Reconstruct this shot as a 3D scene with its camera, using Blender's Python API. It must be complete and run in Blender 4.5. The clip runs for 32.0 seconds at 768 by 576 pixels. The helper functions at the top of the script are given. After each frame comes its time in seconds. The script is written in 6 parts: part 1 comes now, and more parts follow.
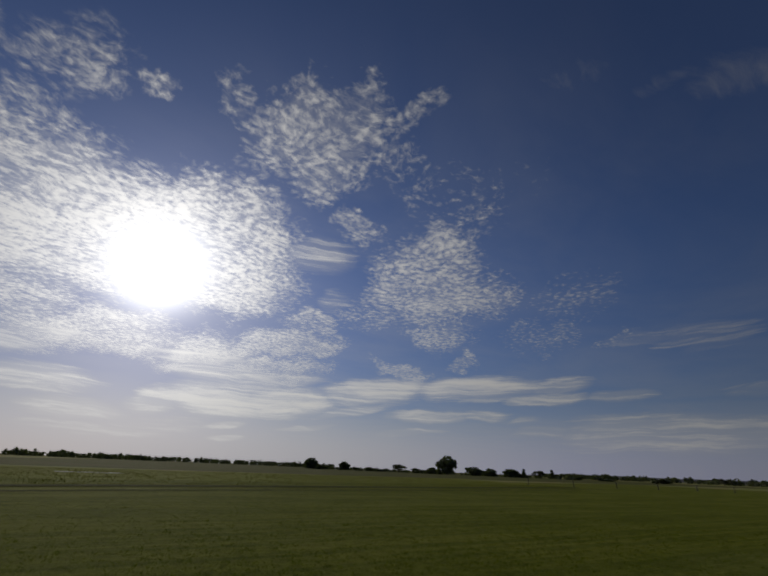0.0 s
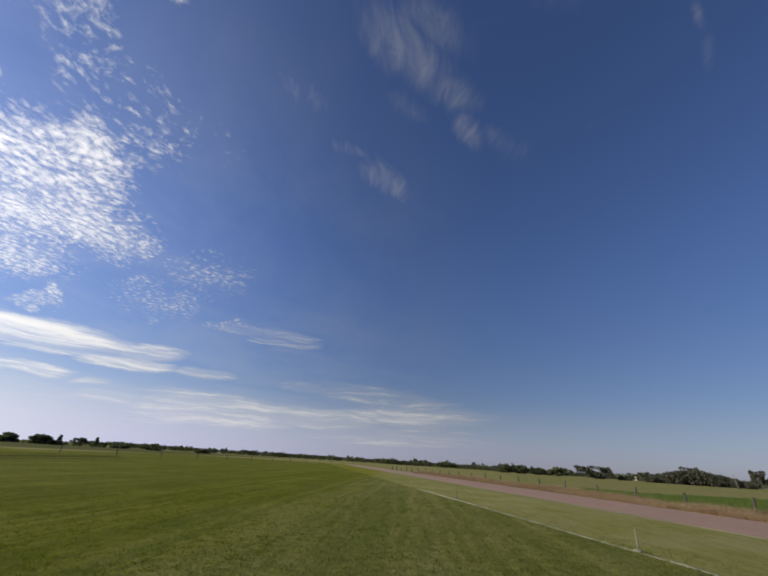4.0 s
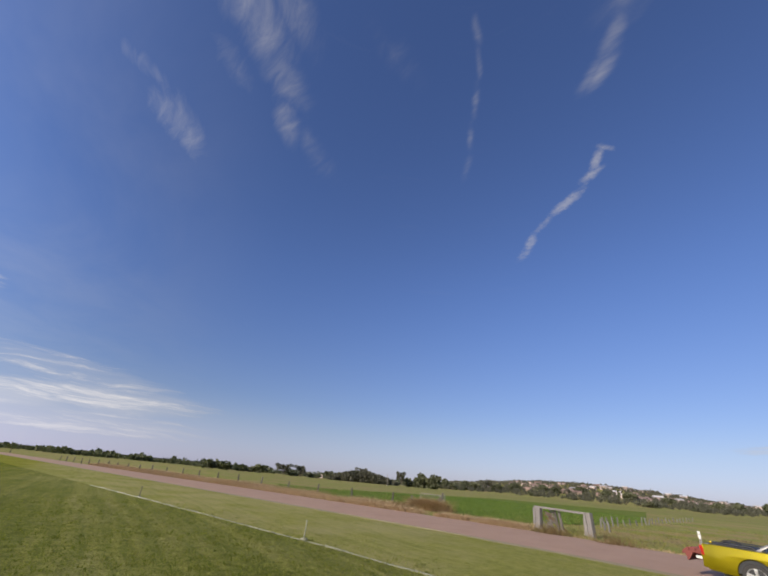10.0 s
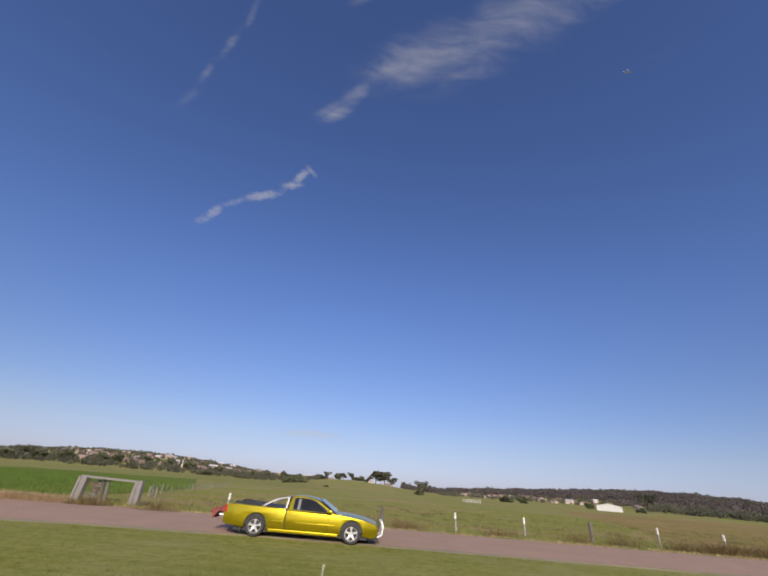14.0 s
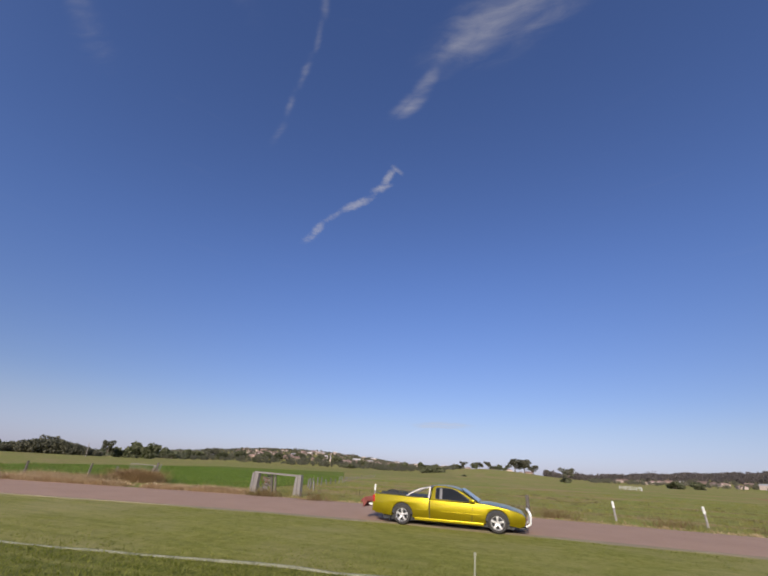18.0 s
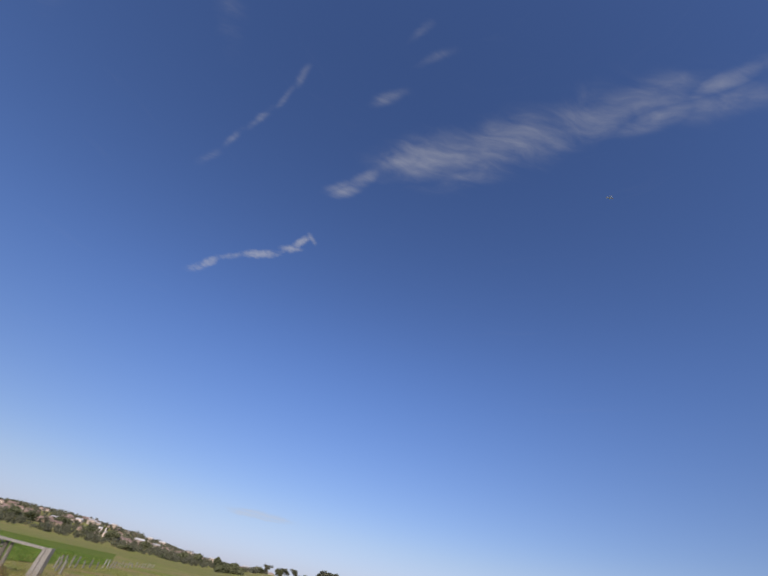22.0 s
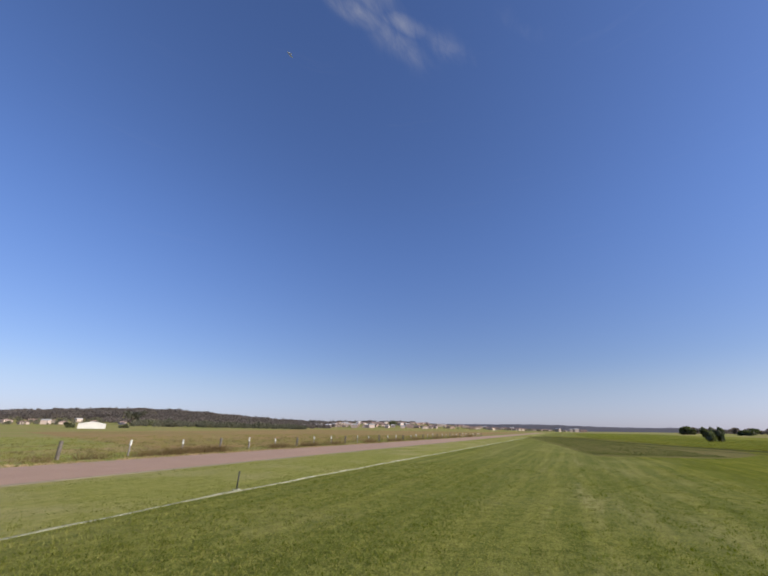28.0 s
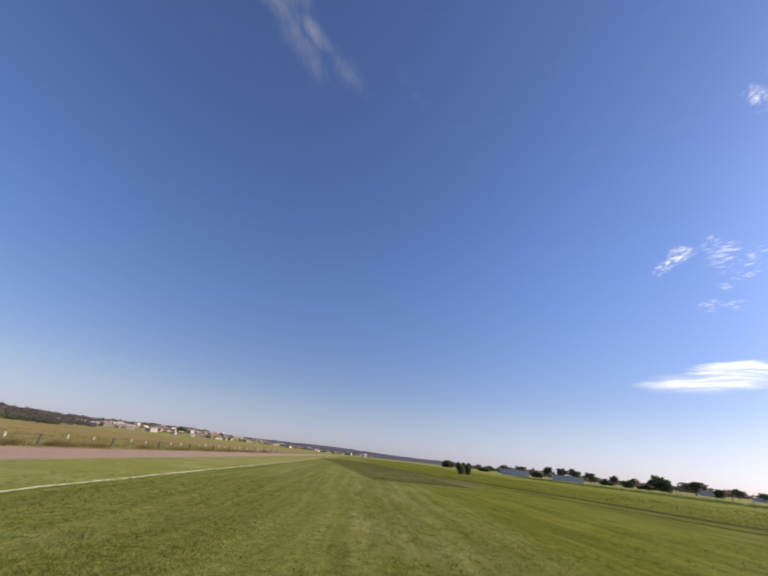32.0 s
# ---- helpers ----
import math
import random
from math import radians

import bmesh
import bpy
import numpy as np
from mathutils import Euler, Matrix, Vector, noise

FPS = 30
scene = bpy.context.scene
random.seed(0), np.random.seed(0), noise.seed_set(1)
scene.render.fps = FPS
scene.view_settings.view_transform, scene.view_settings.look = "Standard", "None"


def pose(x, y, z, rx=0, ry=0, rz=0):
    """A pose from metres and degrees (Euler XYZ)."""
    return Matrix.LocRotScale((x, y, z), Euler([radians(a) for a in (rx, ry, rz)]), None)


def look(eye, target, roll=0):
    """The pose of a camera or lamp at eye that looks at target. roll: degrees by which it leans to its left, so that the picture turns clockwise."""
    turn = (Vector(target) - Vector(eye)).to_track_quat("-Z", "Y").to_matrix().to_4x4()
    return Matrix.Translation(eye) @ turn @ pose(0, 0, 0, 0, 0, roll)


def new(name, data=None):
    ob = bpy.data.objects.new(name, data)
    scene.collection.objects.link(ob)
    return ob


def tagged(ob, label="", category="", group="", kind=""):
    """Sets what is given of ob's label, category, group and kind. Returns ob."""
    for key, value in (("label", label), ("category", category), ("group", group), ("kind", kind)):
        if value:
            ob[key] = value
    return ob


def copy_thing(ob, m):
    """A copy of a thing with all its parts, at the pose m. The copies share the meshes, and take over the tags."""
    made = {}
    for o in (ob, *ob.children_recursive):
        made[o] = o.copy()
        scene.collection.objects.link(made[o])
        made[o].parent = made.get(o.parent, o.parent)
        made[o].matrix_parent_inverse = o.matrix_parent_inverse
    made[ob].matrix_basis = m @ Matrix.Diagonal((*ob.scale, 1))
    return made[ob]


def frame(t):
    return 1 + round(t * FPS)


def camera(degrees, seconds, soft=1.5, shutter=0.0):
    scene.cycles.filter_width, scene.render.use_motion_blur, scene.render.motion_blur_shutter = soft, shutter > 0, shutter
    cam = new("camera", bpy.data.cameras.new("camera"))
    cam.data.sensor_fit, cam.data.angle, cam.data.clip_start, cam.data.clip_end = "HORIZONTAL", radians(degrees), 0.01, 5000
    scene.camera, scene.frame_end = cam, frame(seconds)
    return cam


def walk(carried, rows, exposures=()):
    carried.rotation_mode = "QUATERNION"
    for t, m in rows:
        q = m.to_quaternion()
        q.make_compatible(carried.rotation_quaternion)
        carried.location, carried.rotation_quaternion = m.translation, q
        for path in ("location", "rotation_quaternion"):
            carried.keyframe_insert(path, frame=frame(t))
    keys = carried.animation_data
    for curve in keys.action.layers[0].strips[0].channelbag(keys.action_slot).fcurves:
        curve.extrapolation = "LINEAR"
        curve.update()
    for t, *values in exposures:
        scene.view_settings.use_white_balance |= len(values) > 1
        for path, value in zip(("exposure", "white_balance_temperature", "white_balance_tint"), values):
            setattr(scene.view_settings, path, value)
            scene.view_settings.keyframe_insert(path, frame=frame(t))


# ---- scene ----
EYE = 1.58
# seconds, heading (degrees from +x, anticlockwise), tilt up, lean to the left
ROWS = (
    (0.0, 242.07, 25.98, 2.44), (0.5, 231.73, 25.07, 4.08), (1.0, 222.63, 25.26, 5.33), (1.5, 212.43, 24.65, 4.94),
    (2.0, 204.46, 24.39, 4.96), (2.5, 198.73, 23.38, 5.29), (3.0, 195.37, 24.50, 5.67), (3.5, 191.34, 25.10, 5.32),
    (4.0, 184.94, 25.10, 3.63), (4.5, 178.75, 24.49, 2.82), (6.5, 164.46, 25.53, 3.11), (7.0, 161.90, 25.34, 3.11),
    (7.5, 159.84, 25.31, 2.95), (8.0, 158.29, 25.44, 3.50), (8.5, 155.96, 25.36, 3.31), (9.0, 153.54, 25.16, 2.34),
    (9.5, 150.21, 26.16, 3.59), (10.0, 146.24, 27.45, 5.31), (10.5, 142.08, 28.22, 5.81), (11.0, 137.41, 27.57, 5.28),
    (11.5, 130.81, 25.94, 5.79), (12.0, 123.54, 26.11, 7.26), (12.5, 116.59, 28.87, 10.16), (13.0, 106.53, 31.29, 7.78),
    (13.5, 97.79, 31.33, 6.37), (14.0, 90.69, 28.35, 4.80), (14.5, 88.53, 27.13, 5.04), (16.5, 96.66, 25.63, 4.28),
    (17.0, 101.28, 25.10, 5.02), (17.5, 105.55, 25.01, 4.78), (18.0, 108.56, 25.98, 3.27), (18.5, 111.25, 26.51, 2.93),
    (19.0, 112.16, 27.04, 2.95), (19.5, 115.15, 27.56, 4.02), (20.0, 117.62, 28.49, 3.67), (20.5, 116.40, 30.24, 3.83),
    (21.0, 109.83, 32.29, 6.38), (21.5, 100.10, 36.49, 12.33), (22.0, 90.20, 40.03, 12.94), (22.5, 69.06, 41.05, 6.87),
    (23.0, 43.49, 35.97, 5.33), (23.5, 26.80, 30.51, 4.84), (24.0, 16.68, 29.96, 3.52), (24.5, 12.02, 26.32, 2.65),
    (26.5, 12.30, 21.71, 1.72), (27.0, 15.02, 22.06, 2.09), (27.5, 19.46, 21.68, 2.74), (28.0, 24.67, 20.75, 0.62),
    (28.5, 27.47, 20.02, -0.17), (29.0, 29.02, 19.84, 2.93), (29.5, 28.55, 20.29, 3.11), (30.0, 28.30, 20.95, 3.20),
    (30.5, 26.57, 21.29, 5.52), (31.0, 22.51, 22.66, 7.84), (31.5, 14.32, 23.98, 7.85), (32.0, -1.43, 24.47, 6.19),
)


def view(heading, tilt, lean):
    a, e = radians(heading), radians(tilt)
    eye = Vector((0.0, 0.0, EYE))
    way = Vector((math.cos(e) * math.cos(a), math.cos(e) * math.sin(a), math.sin(e)))
    return look(eye, eye + way * 10, lean)


cam = camera(91.8, 32.0, soft=1.9, shutter=0.12)
walk(cam, [(t, view(h, e, r)) for t, h, e, r in ROWS],
     exposures=((0.0, -1.98, 6450, 8), (0.5, -1.86, 6450, 8), (1.0, -1.62, 6450, 8), (1.5, -1.38, 6450, 8), (2.0, -1.14, 6450, 8), (2.5, -0.91, 6450, 8), (3.5, -0.67, 6450, 8), (4.0, -0.54, 6450, 9), (4.5, -0.37, 6450, 10), (6.5, 0.04, 6680, 13), (8.0, 0.05, 6650, 13), (10.0, 0.02, 6500, 12), (14.0, 0.00, 6450, 13), (20.0, 0.00, 6430, 14), (22.0, 0.00, 6330, 11), (23.0, 0.02, 6280, 9), (24.0, 0.08, 6300, 9), (27.0, 0.22, 6350, 10), (28.0, 0.23, 6420, 10), (30.0, 0.24, 6620, 10), (32.0, 0.26, 6720, 11)))

# ---------- world, sun ----------
SUN_AZ, SUN_EL = -83.7, 23.8
SUN_DIR = Vector((math.cos(radians(SUN_EL)) * math.cos(radians(SUN_AZ)), math.cos(radians(SUN_EL)) * math.sin(radians(SUN_AZ)), math.sin(radians(SUN_EL))))


class Nodes:
    """Short ways to wire a node tree."""

    def __init__(self, tree):
        self.t = tree
        tree.nodes.clear()

    def add(self, kind):
        return self.t.nodes.new(kind)

    def put(self, socket, value):
        if isinstance(value, bpy.types.NodeSocket):
            self.t.links.new(value, socket)
        elif value is not None:
            socket.default_value = value

    def math(self, op, a, b=None, c=None, clamp=False):
        n = self.add("ShaderNodeMath")
        n.operation, n.use_clamp = op, clamp
        for s, v in zip(n.inputs, (a, b, c)):
            self.put(s, v)
        return n.outputs[0]

    def vec(self, op, a, b=None, scale=None):
        n = self.add("ShaderNodeVectorMath")
        n.operation = op
        self.put(n.inputs[0], a)
        self.put(n.inputs[1], b)
        if scale is not None:
            self.put(n.inputs["Scale"], scale)
        return n.outputs["Value"] if op in ("DOT_PRODUCT", "LENGTH", "DISTANCE") else n.outputs[0]

    def noise(self, vector, scale, detail=4.0, rough=0.55, distort=0.0):
        n = self.add("ShaderNodeTexNoise")
        self.put(n.inputs["Vector"], vector)
        self.put(n.inputs["Scale"], scale)
        n.inputs["Detail"].default_value, n.inputs["Roughness"].default_value, n.inputs["Distortion"].default_value = detail, rough, distort
        return n.outputs[0]

    def step(self, value, lo, hi, a=0.0, b=1.0):
        n = self.add("ShaderNodeMapRange")
        n.interpolation_type = "SMOOTHSTEP"
        for s, v in zip(n.inputs, (value, lo, hi, a, b)):
            self.put(s, v)
        return n.outputs[0]

    def mix(self, fac, a, b, blend="MIX"):
        n = self.add("ShaderNodeMix")
        n.data_type, n.blend_type = "RGBA", blend
        self.put(n.inputs[0], fac)
        self.put(n.inputs[6], (*a, 1) if isinstance(a, tuple) and len(a) == 3 else a)
        self.put(n.inputs[7], (*b, 1) if isinstance(b, tuple) and len(b) == 3 else b)
        return n.outputs[2]


# cloud banks: from bearing, rise to bearing, rise, half width in degrees, cover; WISPS and TRAIL on a plane at unit height
PUFFS_SUN = (
    (-60.4, 24.2, -75.6, 32.5, 3.94, 1.00), (-62.4, 19.9, -91.4, 30.9, 5.50, 1.15), (-85.8, 32.1, -98.9, 29.0, 4.30, 1.00), (-82.4, 22.1, -103.0, 24.5, 2.90, 1.00),
    (-59.5, 29.8, -67.9, 34.1, 2.71, 0.75), (-65.2, 15.9, -74.9, 17.2, 2.21, 0.90), (-61.2, 37.8, -69.1, 45.2, 2.17, 0.45), (-68.6, 12.9, -90.6, 15.3, 1.98, 0.95),
    (-89.4, 15.1, -111.9, 16.4, 1.68, 0.90), (-74.0, 44.2, -75.7, 44.4, 0.96, 0.50), (-101.5, 19.5, -111.5, 20.6, 1.17, 0.70),
)
PUFFS_HIGH = (
    (-94.9, 44.4, -111.8, 49.3, 4.59, 0.86), (-99.5, 41.3, -110.5, 44.3, 3.08, 0.80), (-86.0, 48.2, -91.1, 44.7, 2.16, 0.60), (-117.1, 49.3, -128.9, 52.5, 1.37, 0.60),
    (-108.7, 36.3, -116.3, 33.3, 1.47, 0.68), (-119.1, 30.0, -132.8, 30.8, 2.98, 0.82), (-116.8, 25.0, -137.7, 24.5, 3.35, 0.92), (-123.5, 20.7, -131.9, 18.4, 2.05, 0.75),
    (-112.9, 21.8, -119.4, 21.4, 1.94, 0.60), (-118.5, 44.1, -126.3, 42.0, 2.79, 0.42), (-126.2, 37.0, -136.8, 36.1, 2.51, 0.36), (-141.4, 24.1, -152.2, 21.8, 2.02, 0.32),
)
PUFFS_LOOSE = (
    (-88.0, 12.8, -97.7, 15.0, 1.64, 1.05), (-98.1, 15.2, -112.5, 16.8, 1.41, 0.95), (-92.0, 10.7, -112.2, 13.1, 1.08, 0.90), (-116.1, 13.3, -126.1, 13.4, 0.98, 0.85),
    (-128.2, 14.2, -133.5, 14.1, 0.65, 0.70), (-100.9, 19.5, -110.3, 19.6, 1.18, 0.70), (-146.8, 22.4, -153.2, 22.1, 1.47, 0.36), (-124.0, 40.2, -136.9, 37.3, 4.00, 0.34),
    (-138.8, 40.2, -148.2, 39.0, 2.94, 0.20), (-146.3, 22.1, -153.1, 23.3, 1.85, 0.36), (-136.8, 17.1, -146.7, 18.8, 1.67, 0.42), (-149.3, 16.2, -152.3, 16.2, 0.78, 0.50),
)
PUFFS_WEST = (
    (-39.3, 25.5, -45.8, 25.6, 0.72, 0.34), (-47.4, 25.9, -51.5, 25.2, 0.99, 0.34), (-47.4, 22.4, -48.4, 22.7, 0.50, 0.34), (-44.9, 19.4, -49.3, 19.1, 0.78, 0.32),
    (-55.5, 40.1, -58.7, 39.2, 0.66, 0.32), (-143.7, 36.4, -149.9, 37.0, 1.70, 0.16), (-141.5, 39.9, -145.6, 40.5, 1.22, 0.15),
)
BANDS_SUN = (
    (-68.5, 7.6, -82.8, 7.7, 0.90, 0.95), (-68.2, 10.2, -78.3, 13.2, 0.80, 0.85), (-74.3, 4.8, -86.5, 4.8, 0.70, 0.85), (-85.1, 6.2, -91.5, 8.1, 0.97, 0.90),
    (-85.1, 13.6, -106.8, 8.7, 1.59, 0.95), (-73.0, 2.3, -99.4, 4.9, 0.78, 0.50), (-102.1, 29.5, -110.8, 30.3, 1.63, 0.62), (-89.3, 8.0, -101.4, 7.5, 1.29, 1.20),
    (-94.9, 7.6, -113.4, 8.7, 1.19, 1.25), (-106.2, 9.1, -128.0, 11.2, 1.00, 1.15), (-119.6, 10.4, -144.3, 11.3, 0.85, 1.15), (-136.9, 11.0, -149.4, 11.4, 0.56, 0.95),
    (-106.1, 6.0, -122.7, 9.0, 0.39, 0.85), (-117.7, 6.9, -132.9, 7.2, 0.54, 1.05), (-127.2, 7.2, -138.0, 7.4, 0.41, 0.90), (-134.1, 9.4, -148.7, 9.6, 0.49, 1.00),
)
BANDS_SOUTH = (
    (-144.4, 9.3, -156.3, 9.7, 0.41, 0.80), (-126.9, 9.2, -141.4, 10.2, 0.35, 0.80), (-91.5, 6.1, -95.7, 6.6, 0.36, 0.85), (-93.8, 4.1, -99.9, 5.1, 0.27, 0.85),
    (-94.4, 2.7, -100.5, 3.2, 0.26, 0.75), (-101.6, 4.1, -114.3, 5.7, 0.24, 0.60), (-113.6, 3.7, -128.9, 5.6, 0.32, 0.55), (-107.8, 23.1, -111.8, 23.9, 1.09, 0.50),
    (-92.7, 9.9, -112.6, 11.7, 0.60, 0.95),
)
BANDS_WEST = (
    (-145.1, 6.1, -157.6, 5.2, 0.80, 0.85), (-156.3, 4.9, -178.9, 4.9, 0.80, 0.80), (-136.2, 5.2, -145.3, 5.6, 0.50, 0.65), (-149.0, 16.6, -158.9, 16.2, 0.58, 0.55),
    (-155.9, 15.6, -166.0, 16.2, 0.37, 0.50), (-148.6, 16.4, -167.6, 16.1, 0.48, 0.50), (-156.1, 13.8, -167.6, 15.8, 0.42, 0.45), (-136.4, 6.5, -141.1, 7.2, 0.27, 0.60),
    (-138.9, 4.8, -169.2, 4.8, 1.32, 0.80), (-161.7, 9.5, 169.6, 7.1, 0.83, 0.60), (-166.4, 5.9, 165.4, 6.2, 0.88, 0.72), (-156.8, 3.1, 162.9, 3.4, 0.78, 0.50),
)
BANDS_LOW = (
    (-153.8, 14.9, -163.9, 16.1, 0.45, 0.50), (-158.6, 9.0, -170.2, 9.4, 0.46, 0.55), (-172.1, 8.4, 175.7, 8.4, 0.45, 0.50), (105.0, 5.9, 93.4, 6.3, 0.26, 0.50),
    (-36.3, 11.1, -51.5, 11.7, 0.65, 0.62), (-42.0, 12.5, -51.8, 12.7, 0.63, 0.62),
)
WISPS_WEST = (
    (-0.564, -0.115, -0.708, 0.044, 0.045, 0.62), (-0.537, -0.011, -0.603, 0.083, 0.031, 0.58), (-0.711, 0.038, -0.794, 0.151, 0.033, 0.55), (-0.831, 0.135, -0.961, 0.210, 0.023, 0.66),
    (-0.882, 0.204, -0.996, 0.324, 0.022, 0.38), (-0.773, -0.061, -0.837, 0.003, 0.029, 0.42), (-0.956, -0.284, -1.012, -0.175, 0.026, 0.42), (-1.047, -0.182, -1.216, -0.059, 0.047, 0.56),
    (-0.722, -0.412, -0.783, -0.332, 0.046, 0.40), (-0.482, 0.233, -0.523, 0.388, 0.024, 0.30),
)
WISPS_NORTH = (
    (-0.313, 0.382, -0.365, 0.454, 0.007, 0.50), (-0.351, 0.429, -0.427, 0.532, 0.006, 0.50), (-0.413, 0.509, -0.519, 0.621, 0.007, 0.50), (-0.498, 0.594, -0.626, 0.712, 0.007, 0.46),
    (-0.590, 0.682, -0.728, 0.793, 0.009, 0.42), (-0.265, 0.768, -0.172, 0.706, 0.011, 0.58), (-0.200, 0.731, -0.090, 0.645, 0.013, 0.66), (-0.921, 0.253, -1.003, 0.367, 0.029, 0.36),
    (-0.084, 0.628, 0.045, 0.564, 0.019, 0.80), (0.045, 0.559, 0.215, 0.554, 0.025, 0.60), (-0.230, 0.764, -0.171, 0.727, 0.014, 0.75), (-0.076, 0.627, 0.201, 0.517, 0.041, 0.72),
    (0.139, 0.541, 0.332, 0.415, 0.042, 0.66), (0.061, 0.630, 0.260, 0.522, 0.039, 0.50), (0.289, 0.433, 0.496, 0.332, 0.033, 0.60), (0.479, 0.381, 0.617, 0.302, 0.019, 0.60),
)
WISPS_THIN = (
    (0.591, 0.314, 0.746, 0.241, 0.029, 0.46), (-0.142, 0.456, -0.059, 0.398, 0.011, 0.52), (-0.058, 0.343, 0.047, 0.286, 0.007, 0.42), (-0.084, 0.304, -0.026, 0.249, 0.008, 0.40),
    (0.280, 0.496, 0.401, 0.342, 0.042, 0.50), (0.360, 0.375, 0.609, 0.238, 0.030, 0.55), (0.583, 0.273, 0.667, 0.206, 0.015, 0.70), (0.660, 0.207, 0.798, 0.120, 0.023, 0.42),
    (0.703, 0.018, 0.804, -0.077, 0.020, 0.26),
)
TRAIL = (
    (-0.902, 1.372, -0.787, 1.303, 0.022, 0.60), (-0.826, 1.331, -0.727, 1.233, 0.018, 0.90), (-0.741, 1.242, -0.590, 1.176, 0.016, 0.60), (-0.612, 1.183, -0.454, 1.128, 0.020, 1.00),
    (-0.460, 1.134, -0.411, 1.087, 0.010, 0.50), (-0.424, 1.091, -0.376, 1.077, 0.017, 0.95), (-0.393, 1.079, -0.319, 0.989, 0.014, 0.95), (-0.324, 0.978, -0.299, 1.031, 0.010, 0.70),
)


def make_sky():
    world = bpy.data.worlds.new("sky")
    scene.world = world
    world.use_nodes = True
    n = Nodes(world.node_tree)
    sky = n.add("ShaderNodeTexSky")
    sky.sky_type, sky.sun_disc = "NISHITA", False
    sky.sun_elevation, sky.sun_rotation = radians(SUN_EL), radians(90 - SUN_AZ)
    sky.altitude, sky.air_density, sky.dust_density, sky.ozone_density = 0.0, 1.0, 0.5, 2.2
    way = n.add("ShaderNodeTexCoord").outputs["Generated"]
    split = n.add("ShaderNodeSeparateXYZ")
    n.put(split.inputs[0], way)
    up = n.math("MAXIMUM", split.outputs[2], 0.03)
    join = n.add("ShaderNodeCombineXYZ")
    n.put(join.inputs[0], n.math("DIVIDE", split.outputs[0], up))
    n.put(join.inputs[1], n.math("DIVIDE", split.outputs[1], up))
    plane = join.outputs[0]
    warp = n.add("ShaderNodeTexNoise")
    n.put(warp.inputs["Vector"], plane)
    warp.inputs["Scale"].default_value, warp.inputs["Detail"].default_value = 3.0, 3.0
    bend = n.vec("SCALE", n.vec("SUBTRACT", warp.outputs["Color"], (0.5, 0.5, 0.5)), scale=0.16)
    bent = n.vec("ADD", plane, bend)

    def heading(az, el):
        return Vector((math.cos(radians(el)) * math.cos(radians(az)), math.cos(radians(el)) * math.sin(radians(az)), math.sin(radians(el))))

    def cover(streaks, where, swell, top=0.66, flat=False):
        total = None
        for a0, a1, b0, b1, half, amount in streaks:
            first, last = (Vector((a0, a1, 0)), Vector((b0, b1, 0))) if flat else (heading(a0, a1), heading(b0, b1))
            half = half * swell if flat else radians(half * swell)
            out = Vector((0, 0, 1)) if flat else (first + last).normalized()
            along = (last - first).normalized()
            side = out.cross(along).normalized()
            blob = n.add("ShaderNodeTexGradient")
            blob.gradient_type = "SPHERICAL"
            n.put(blob.inputs[0], where)
            span = blob.texture_mapping
            span.vector_type = "TEXTURE"
            span.translation = (first + last) / 2
            span.rotation = Matrix((along, side, along.cross(side))).transposed().to_euler()
            span.scale = ((last - first).length / 2 + half * (1.5 if flat else 1.0), half, 0.6)
            soft = n.step(blob.outputs[1], 0.0, top, 0.0, amount)
            total = soft if total is None else n.math("MAXIMUM", total, soft)
        return total

    # ripples of small cloud, flat bands low down, fibres high up
    shake = n.add("ShaderNodeTexNoise")
    n.put(shake.inputs["Vector"], way)
    shake.inputs["Scale"].default_value, shake.inputs["Detail"].default_value = 9.0, 4.0
    stir = n.vec("SUBTRACT", shake.outputs["Color"], (0.5, 0.5, 0.5))
    aim = n.vec("ADD", way, n.vec("SCALE", stir, scale=0.15))
    low = n.vec("ADD", way, n.vec("MULTIPLY", stir, (0.08, 0.08, 0.022)))
    cell = n.add("ShaderNodeTexVoronoi")
    cell.feature = "SMOOTH_F1"
    n.put(cell.inputs["Vector"], n.vec("ADD", n.vec("MULTIPLY", bent, (1.0, 1.25, 1.0)), n.vec("SCALE", stir, scale=0.08)))
    cell.inputs["Scale"].default_value, cell.inputs["Smoothness"].default_value = 21.0, 0.35
    ruff = n.noise(bent, 40.0, 4.0, 0.62, 0.3)
    broad = n.noise(plane, 2.6, 4.0, 0.55)
    lump = n.math("ADD", n.math("MULTIPLY", n.math("SUBTRACT", 0.46, cell.outputs["Distance"]), 0.9), n.math("MULTIPLY", n.math("SUBTRACT", ruff, 0.5), 2.3))
    cover1, cover2 = cover(PUFFS_SUN + PUFFS_HIGH + PUFFS_LOOSE + PUFFS_WEST, aim, 2.25), cover(BANDS_SUN + BANDS_SOUTH + BANDS_WEST + BANDS_LOW, low, 2.7)
    c1 = n.math("ADD", lump, n.math("ADD", n.math("MULTIPLY", n.math("SUBTRACT", broad, 0.5), 1.5), n.math("MULTIPLY", n.math("SUBTRACT", cover1, 0.37), 1.25)))
